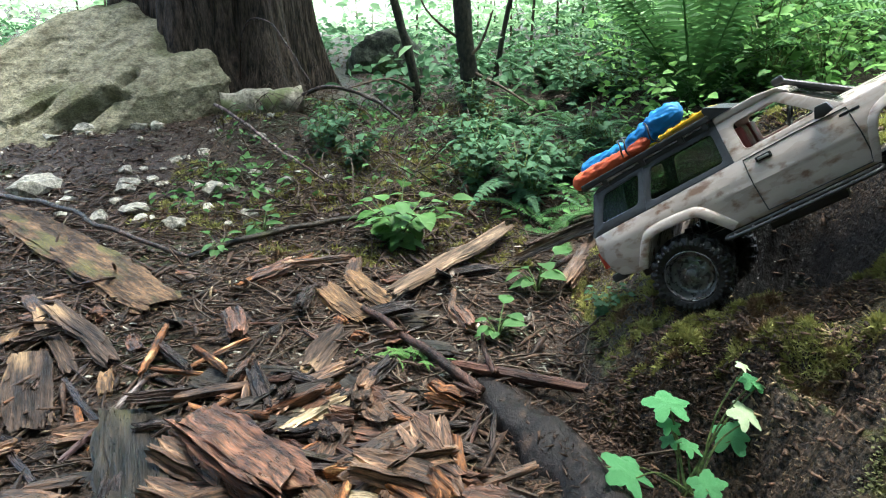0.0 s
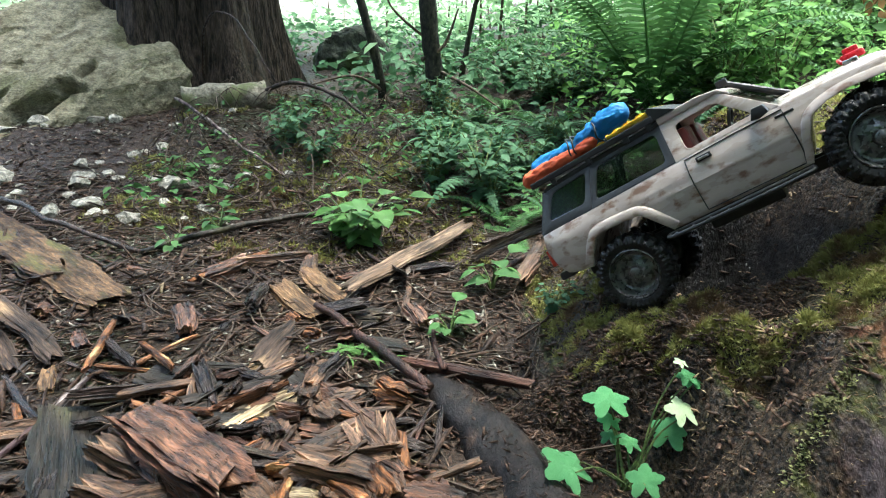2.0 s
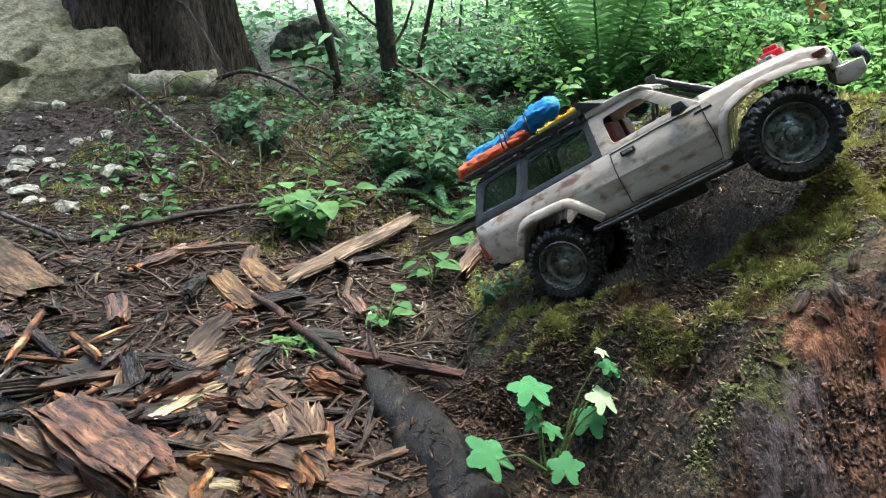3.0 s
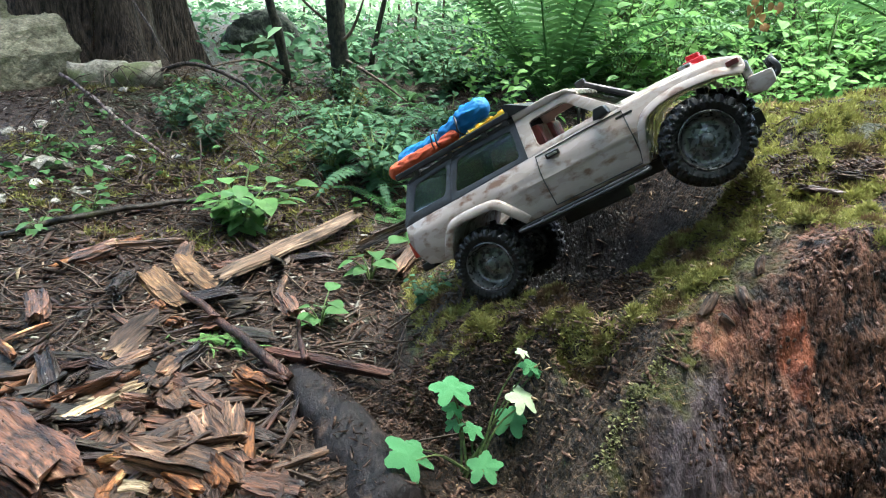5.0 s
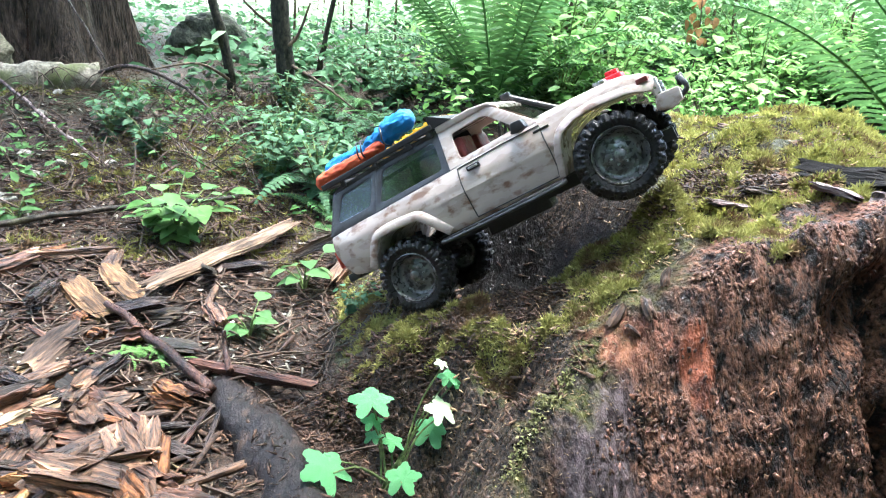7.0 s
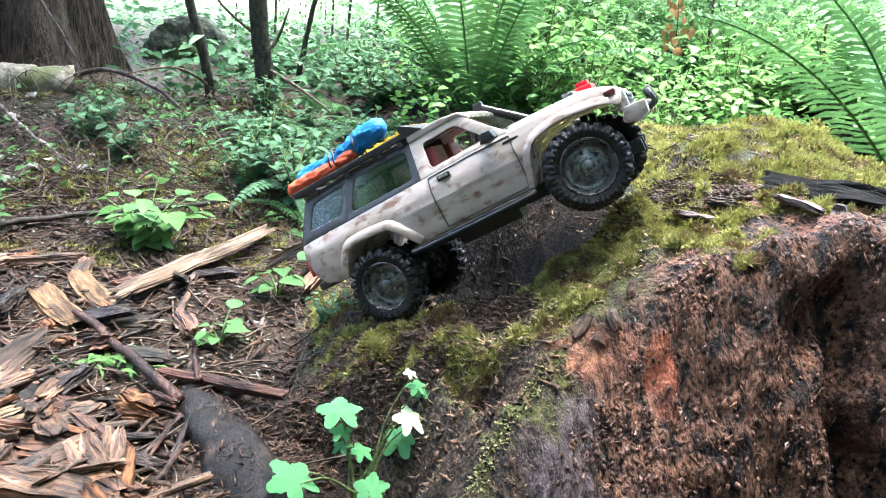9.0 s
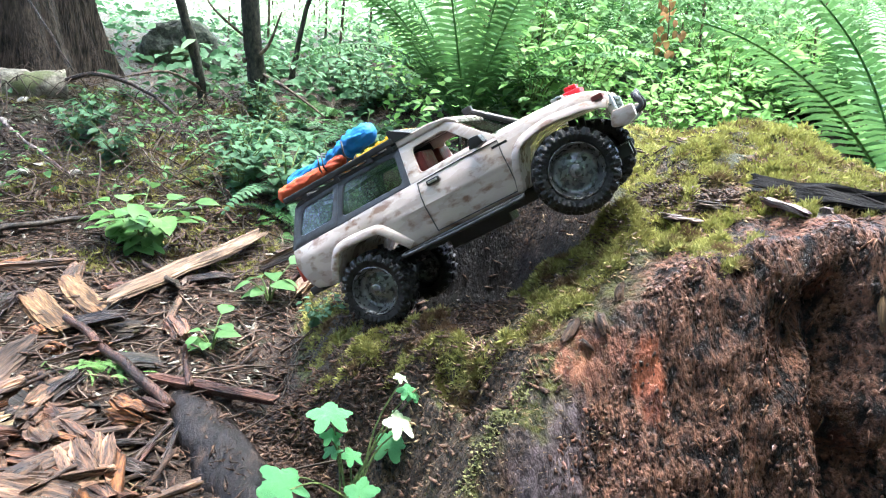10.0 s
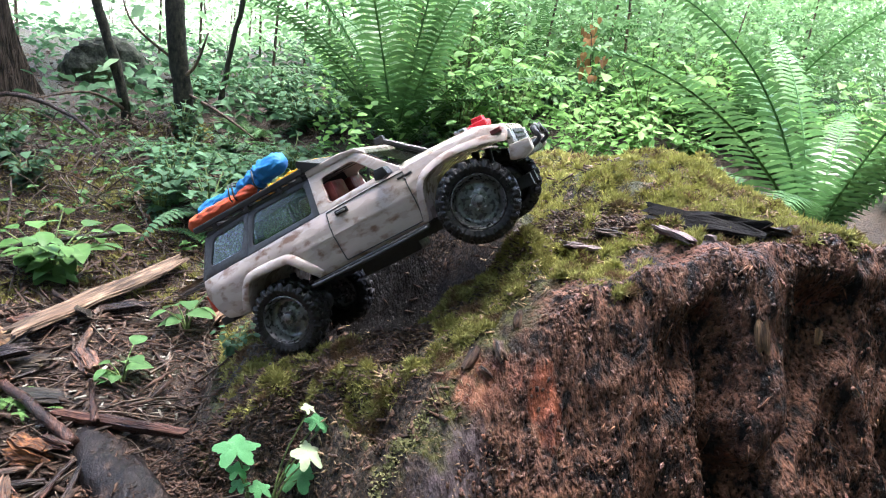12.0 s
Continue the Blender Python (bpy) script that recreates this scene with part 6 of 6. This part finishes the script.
CURL = ([(-0.5, -0.2, 0), (0.1, -0.4, 0.1), (0.5, 0.1, 0.3), (0.3, 0.9, 0.7), (-0.2, 0.6, 0.45), (-0.45, -0.2, -0.12), (0.1, -0.4, -0.05), (0.5, 0.15, 0.15), (0.3, 0.85, 0.6), (-0.15, 0.6, 0.3)], [(0, 1, 2, 4), (5, 9, 7, 6), (4, 2, 3, 9), (0, 4, 9, 5), (1, 6, 7, 2)])
SPLINTER = ([(-0.5, -1, -0.2), (0.5, -0.7, -0.15), (0.05, -0.8, 0.5), (0.1, 1, 0.0), (-0.35, 0.2, 0.25)], [(0, 2, 1), (1, 2, 3), (0, 1, 3), (0, 3, 4), (0, 4, 2), (2, 4, 3)])


def litter(count, seed, region, size, material, name, label, long=1.0, shape=SPLINTER, stand=0.3):
    rnd = random.Random(seed)
    places = []
    while len(places) < count:
        x, y = region(rnd)
        s = rnd.uniform(*size)
        places.append(place(x, y, surface(x, y) + 0.2 * s, rnd.gauss(0, stand), rnd.gauss(0, stand), rnd.uniform(0, 6.28), (s * rnd.uniform(0.2, 0.8) / long ** 0.5, s * long, s * 0.3)))
    return stuff(batch(name, *shape, places, material), label, "litter")


litter(15000, 31, lambda r: (r.uniform(-1.3, 0.5), 0.55 + 1.2 * r.random() ** 1.2), (0.003, 0.013), LITTER, "wood_litter", "dark crumbs of bark and wood covering the soil")
litter(11000, 32, lambda r: (r.uniform(-1.6, 0.9), r.uniform(0.9, 2.7)), (0.006, 0.018), LITTER, "leaf_litter", "brown leaf litter and bark crumbs on the slope")
litter(1300, 33, lambda r: (r.uniform(-1.1, 0.15), 0.55 + 1.3 * r.random()), (0.010, 0.030), LITTER, "needle_litter", "fine dead twigs strewn over the soil", 2.2)
litter(2600, 34, lambda r: (r.uniform(-1.5, 0.2), r.uniform(0.9, 2.4)), (0.003, 0.011), COBBLE, "gravel", "small grey pebbles scattered on the soil", shape=CHIP)
litter(170, 37, lambda r: (r.uniform(-0.9, 0.15), r.uniform(0.52, 1.4)), (0.004, 0.015), WOODS["cream"], "pale_splinters", "pale fresh splinters of wood on the soil", 1.3)
litter(5000, 38, lambda r: (r.uniform(-1.6, 0.1), r.uniform(1.2, 2.6)), (0.010, 0.028), DEAD_DARK, "dead_leaves", "dark brown dead leaves and bark flakes on the slope", 1.0, SIMPLE, 0.35)
litter(4200, 41, lambda r: (r.uniform(-1.1, 1.0), r.uniform(2.45, 4.6)), (0.012, 0.04), DEAD_DARK, "dead_leaves", "dark brown dead leaves lying further back in the wood", 1.0, SIMPLE, 0.45)
rnd = random.Random(35)
bm = bmesh.new()
for i in range(760):
    x, y = rnd.uniform(-0.75, 0.1), rnd.uniform(1.75, 2.65)
    if i > 260:
        x, y = rnd.uniform(-1.0, 0.25), rnd.uniform(0.62, 1.9)
    a, l, h = rnd.uniform(0, 6.28), rnd.uniform(0.06, 0.26), rnd.uniform(0.0, 0.07) if i < 260 else 0.004
    p = [(x + k * l * math.cos(a + 0.5 * k), y + k * l * math.sin(a + 0.5 * k)) for k in (-0.5, 0, 0.5)]
    line = bent([(q[0], q[1], surface(*q) + 0.004 + h * (0.3 + (k == 1))) for k, q in enumerate(p)], 3)
    tube(bm, line, list(np.linspace(rnd.uniform(0.0012, 0.003), 0.0008, len(line))), 4)
stuff(part("brushwood", bm, TWIG), "tangle of thin dead twigs on a mossy hummock", "twigs")
litter(11000, 36, lambda r: (r.uniform(0.15, 0.80), r.uniform(0.7, 0.86) if r.random() < 0.75 else r.uniform(1.16, 1.3)), (0.003, 0.011), LITTER, "stump_litter", "reddish bark crumbs on the flank of the stump", 1.2)

litter(3200, 39, lambda r: (r.uniform(0.26, 0.55), r.uniform(0.46, 0.82)), (0.0012, 0.004), TAN_LITTER, "flank_litter", "brown bark crumbs on the flank of the stump", 1.2)
litter(4200, 40, lambda r: (r.uniform(0.36, 1.3), r.uniform(0.64, 0.82) if r.random() < 0.6 else r.uniform(0.62, 1.1)), (0.002, 0.009), TAN_LITTER, "top_litter", "brown bark crumbs in the moss on the stump", 1.2)

TUFT = ([(-0.15, 0, 0), (0.15, 0, 0), (0.05, 0.5, 1.15), (0, -0.15, 0), (0, 0.15, 0), (-0.6, -0.1, 0.85), (0.11, -0.11, 0), (-0.11, 0.11, 0), (0.55, -0.4, 0.8)], [(0, 1, 2), (3, 4, 5), (6, 7, 8)])


def moss(count, seed, region, size, keep, name, label, floor=surface, material=MOSS):
    """Tufts of moss that stand in clumps with gaps between."""
    rnd = random.Random(seed)
    places = []
    tries = 0
    while len(places) < count and tries < count * 30:
        tries += 1
        x, y = region(rnd)
        if not keep(x, y):
            continue
        clump = noise.noise((x * 42, y * 42, 7.5)) + 0.6 * noise.noise((x * 95, y * 95, 3.5))
        if clump < rnd.uniform(-0.75, 0.0):
            continue
        s = rnd.uniform(*size) * (0.75 + 0.5 * max(0.0, clump))
        places.append(place(x, y, floor(x, y) - 0.003 + 0.010 * max(0.0, clump), rnd.gauss(0, 0.8), rnd.gauss(0, 0.8), rnd.uniform(0, 6.28), (s * 1.4, s * 1.4, s * 0.9)))
    return stuff(batch(name, *TUFT, places, material), label, "moss")


def on_stump(x, y):
    v = noise.noise((x * 7, y * 7, 0.5)) + 0.5 * noise.noise((x * 19, y * 19, 2.5))
    edge = y - lerp_table(x, MOSS_EDGE) + 0.02 * noise.noise((x * 30, y * 30, 4.0))
    if abs(x - 0.535) < 0.15 and abs(y - 0.975) < 0.175:
        return False
    return mound(x, y) > soil(x, y) and edge > 0 and v > (-0.45 if x > 0.6 else -0.28)


moss(98000, 51, lambda r: (0.25 + 1.45 * r.random() ** 1.15, 0.52 + 0.88 * r.random() ** 1.2), (0.0038, 0.0115), on_stump, "stump_moss", "yellow-green moss covering the stump")
moss(34000, 54, lambda r: (r.uniform(0.26, 0.70), r.uniform(0.60, 0.95)), (0.004, 0.011), lambda x, y: y > lerp_table(x, MOSS_EDGE) - 0.015 and y < 0.82 and noise.noise((x * 13, y * 13, 3.5)) > -0.25 and mound(x, y) > soil(x, y), "slope_moss", "green moss on the stump's sloping flank")
moss(1900, 55, lambda r: (r.gauss(0.69, 0.017), 0.655 - 0.095 * r.random()), (0.004, 0.009), lambda x, y: True, "face_moss", "trailing green moss on the stump face")
moss(52000, 56, lambda r: (0.62 + 0.85 * r.random() ** 1.1, 0.60 + 0.56 * r.random()), (0.005, 0.012), on_stump, "top_moss", "bright yellow-green moss on the crown of the stump", material=MOSS_BRIGHT)
moss(15000, 52, lambda r: (r.uniform(-0.8, 0.2), r.uniform(1.35, 2.7)), (0.007, 0.017), lambda x, y: noise.noise((x * 3.2, y * 3.2, 6.5)) > -0.02, "ground_moss", "patches of green moss on the forest floor")
moss(9000, 53, lambda r: (r.uniform(0.35, 1.3), r.uniform(1.1, 1.75)), (0.007, 0.018), lambda x, y: noise.noise((x * 4, y * 4, 1.5)) > 0.0, "bank_moss", "bright moss on the bank behind the stump")

# crumbs and ragged flakes on the stump's face
rnd = random.Random(61)


def on_face(p, normal, s, out=0.0, droop=0.0):
    """A place on the face: x across, y along the surface, z outward, tipped a little at random."""
    up = Vector((rnd.gauss(0, 0.5), rnd.gauss(0, 0.3), -1))
    z = (normal + Vector((rnd.gauss(0, 0.3), rnd.gauss(0, 0.3), rnd.gauss(0, 0.3)))).normalized()
    x = up.cross(z).normalized()
    y = (z.cross(x) + z * droop).normalized()
    m = Matrix((x, y, z)).transposed().to_4x4()
    m.translation = p + normal * out
    return m @ Matrix.Diagonal((*s, 1))


crumbs, flakes, shreds = [], [], []
for i in range(25000):
    p, normal, d = FACE_POINTS[rnd.randrange(len(FACE_POINTS))]
    if noise.noise(p * 11) < rnd.uniform(-0.5, 0.3):
        continue
    s = 0.0008 + 0.0032 * rnd.random() ** 2
    crumbs.append(on_face(p, normal, (s * rnd.uniform(0.6, 1.4), s, s * 0.9), 0.001))
    if i % 7 == 0:
        s = 0.0015 + 0.006 * rnd.random() ** 2
        flakes.append(on_face(p, normal, (s * rnd.uniform(0.5, 1.1), s, s * 0.4), 0.001, rnd.uniform(0, 0.6)))
    if i % 18 == 0 and p.x > 0.6 and noise.noise(p * 7 + Vector((9, 0, 0))) > 0.0:
        s = rnd.uniform(0.004, 0.015)
        shreds.append(on_face(p, normal, (s * 0.16, s, s * 0.16), 0.003, rnd.uniform(0.0, 0.5)))
stuff(batch("stump_crumbs", *CHIP, crumbs, ROT), "red-brown crumbs on the rotten stump face", "wood crumbs")
stuff(batch("stump_shreds", *SPLINTER, shreds, SHRED), "tan shreds of rotten wood on the stump face", "wood shreds")
stuff(batch("stump_flakes", *CURL, flakes, FLAKE), "ragged flakes hanging on the rotten stump face", "wood flakes")
# crumbs and chips that lie along the black log
rnd = random.Random(67)
a, b, bits = Vector((0.078, 0.915, -0.060)), Vector((0.205, 0.60, -0.058)), []
for i in range(480):
    t, turn, s = rnd.random(), rnd.gauss(0, 0.7), rnd.uniform(0.001, 0.004) if i < 440 else rnd.uniform(0.005, 0.012)
    p = a.lerp(b, t) + Vector((0.94 * math.sin(turn), 0.35 * math.sin(turn), math.cos(turn))) * 0.043
    bits.append(place(p.x, p.y, p.z, rnd.gauss(0, 0.5), turn, rnd.uniform(0, 6.28), (s * 0.5, s * 1.4, s * 0.4)))
stuff(batch("log_crumbs", *SPLINTER, bits, LITTER), "brown crumbs and splinters lying on the black log", "litter")
# grey-green lichen scales along the black root
scales = []
for i in range(800):
    k = rnd.random()
    x, y = 0.470 - 0.080 * k + rnd.gauss(0, 0.005), 0.570 - 0.060 * k + rnd.gauss(0, 0.005)
    s = rnd.uniform(0.002, 0.006)
    scales.append(place(x, y, rough_mound(x, y) + 0.001, rnd.gauss(0.5, 0.4), rnd.gauss(0, 0.4), rnd.uniform(0, 6.28), (s, s, s * 0.6)))
stuff(batch("root_lichen", *SIMPLE, scales, LICHEN), "grey-green lichen scales along the root", "lichen")

# added leaf screen, unseen behind the camera: it closes the place and blocks its light
rnd = random.Random(81)
places = []
for i in range(12000):
    a = rnd.uniform(math.pi * 0.90, math.pi * 2.08)
    r = rnd.uniform(1.9, 3.6)
    places.append(place(r * math.cos(a) * 1.2, r * math.sin(a), 3.4 * rnd.random() - 0.2, rnd.gauss(0, 0.7), rnd.gauss(0, 0.7), rnd.uniform(0, 6.28), rnd.uniform(0.14, 0.3)))
stuff(batch("shrub_screen", [(0, 0, 0), (0.30, 0.35, 0.06), (0.22, 0.75, 0.0), (0, 1, -0.18), (-0.22, 0.75, 0.0), (-0.30, 0.35, 0.06)], [(0, 1, 2, 3), (0, 3, 4, 5)], places, LEAF), "added leaf screen behind the camera that blocks sky light", "shrubs")

# thicket: shrubs and saplings' leaves filling the wood behind
rnd = random.Random(71)
places, close, stems = [], [], bmesh.new()
for i in range(900):
    near = i < 260
    if near:
        x, y = rnd.uniform(1.0, 5.0), rnd.uniform(2.4, 5.0)
    else:
        y = 3.7 + 10 * rnd.random() ** 1.7
        x = rnd.uniform(-0.95, 1.0) * (y + 2)
    if x < -0.4 and y < 4.4:
        continue
    h = rnd.uniform(0.5, 1.5) if near else rnd.uniform(0.4, 2.4) * (0.6 + 0.08 * y)
    z0 = rough_soil(x, y)
    if rnd.random() < (0.12 if near else 0.3):
        tube(stems, [(x, y, z0 - 0.05), (x + rnd.gauss(0, 0.08), y, z0 + h * 0.6), (x + rnd.gauss(0, 0.15), y, z0 + h)], [0.008, 0.006, 0.003], 5)
    for j in range(360 if near else 150):
        r = h * 0.42
        s = 0.008 + 0.024 * rnd.random() ** 1.5 if near else rnd.uniform(0.025, 0.065)
        (close if near else places).append(place(x + rnd.gauss(0, r * 0.8), y + rnd.gauss(0, r * 0.8), z0 + h * rnd.random() ** 0.7, rnd.gauss(0, 0.45), rnd.gauss(0, 0.45), rnd.uniform(0, 6.28), s * 1.3))
stuff(batch("thicket", [(0, 0, 0), (0.30, 0.35, 0.06), (0.22, 0.75, 0.0), (0, 1, -0.18), (-0.22, 0.75, 0.0), (-0.30, 0.35, 0.06)], [(0, 1, 2, 3), (0, 3, 4, 5)], places, LEAF_HAZE), "dense thicket of broadleaf shrubs, pale with painted haze", "thicket")
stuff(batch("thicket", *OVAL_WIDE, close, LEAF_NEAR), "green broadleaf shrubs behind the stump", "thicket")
stuff(part("thicket_stems", stems, TWIG), "thin dark stems of the thicket", "stems")

# low leaves carpeting the wood further back
rnd = random.Random(91)
places = []
while len(places) < 11000:
    y = 2.6 + 6 * rnd.random() ** 1.6
    x = rnd.uniform(-0.9, 1.0) * (y + 0.3)
    if math.hypot(x + 0.94, y - 2.95) < 0.62 or math.hypot(x + 0.3, y - 3.2) < 0.22 or noise.noise((x * 1.3, y * 1.3, 4)) < -0.5:
        continue
    places.append(place(x, y, rough_soil(x, y) + rnd.uniform(0.01, 0.16), rnd.gauss(0, 0.4), rnd.gauss(0, 0.4), rnd.uniform(0, 6.28), rnd.uniform(0.03, 0.07)))
stuff(batch("ground_cover", [(0, 0, 0), (0.30, 0.35, 0.06), (0.22, 0.75, 0.0), (0, 1, -0.18), (-0.22, 0.75, 0.0), (-0.30, 0.35, 0.06)], [(0, 1, 2, 3), (0, 3, 4, 5)], places, LEAF_COOL), "low green leaves carpeting the wood", "ground cover")
rnd = random.Random(92)
places = []
while len(places) < 650:
    x, y = rnd.uniform(-0.75, 0.35), rnd.uniform(1.6, 2.9)
    if noise.noise((x * 2.6, y * 2.6, 14)) < rnd.uniform(-0.2, 0.5):
        continue
    places.append(place(x, y, rough_soil(x, y) + rnd.uniform(0.004, 0.05), rnd.gauss(0, 0.4), rnd.gauss(0, 0.4), rnd.uniform(0, 6.28), rnd.uniform(0.014, 0.036)))
stuff(batch("low_leaves", [(0, 0, 0), (0.30, 0.35, 0.06), (0.22, 0.75, 0.0), (0, 1, -0.18), (-0.22, 0.75, 0.0), (-0.30, 0.35, 0.06)], [(0, 1, 2, 3), (0, 3, 4, 5)], places, LEAF), "small green leaves scattered over the mossy slope", "ground cover")

rnd = random.Random(93)
places = []
while len(places) < 5200:
    x, y = rnd.uniform(0.55, 2.8), rnd.uniform(1.5, 3.0)
    if mound(x, y) > soil(x, y) - 0.02 or math.hypot(x - 0.8, y - 1.8) < 0.18 or math.hypot(x - 1.95, y - 1.6) < 0.42:
        continue
    places.append(place(x, y, rough_soil(x, y) + 0.26 * rnd.random() ** 1.3, rnd.gauss(0, 0.4), rnd.gauss(0, 0.4), rnd.uniform(0, 6.28), rnd.uniform(0.016, 0.045)))
stuff(batch("bank_leaves", [(0, 0, 0), (0.30, 0.35, 0.06), (0.22, 0.75, 0.0), (0, 1, -0.18), (-0.22, 0.75, 0.0), (-0.30, 0.35, 0.06)], [(0, 1, 2, 3), (0, 3, 4, 5)], places, LEAF_BRIGHT), "fresh green leaves crowding the bank behind the stump", "ground cover")
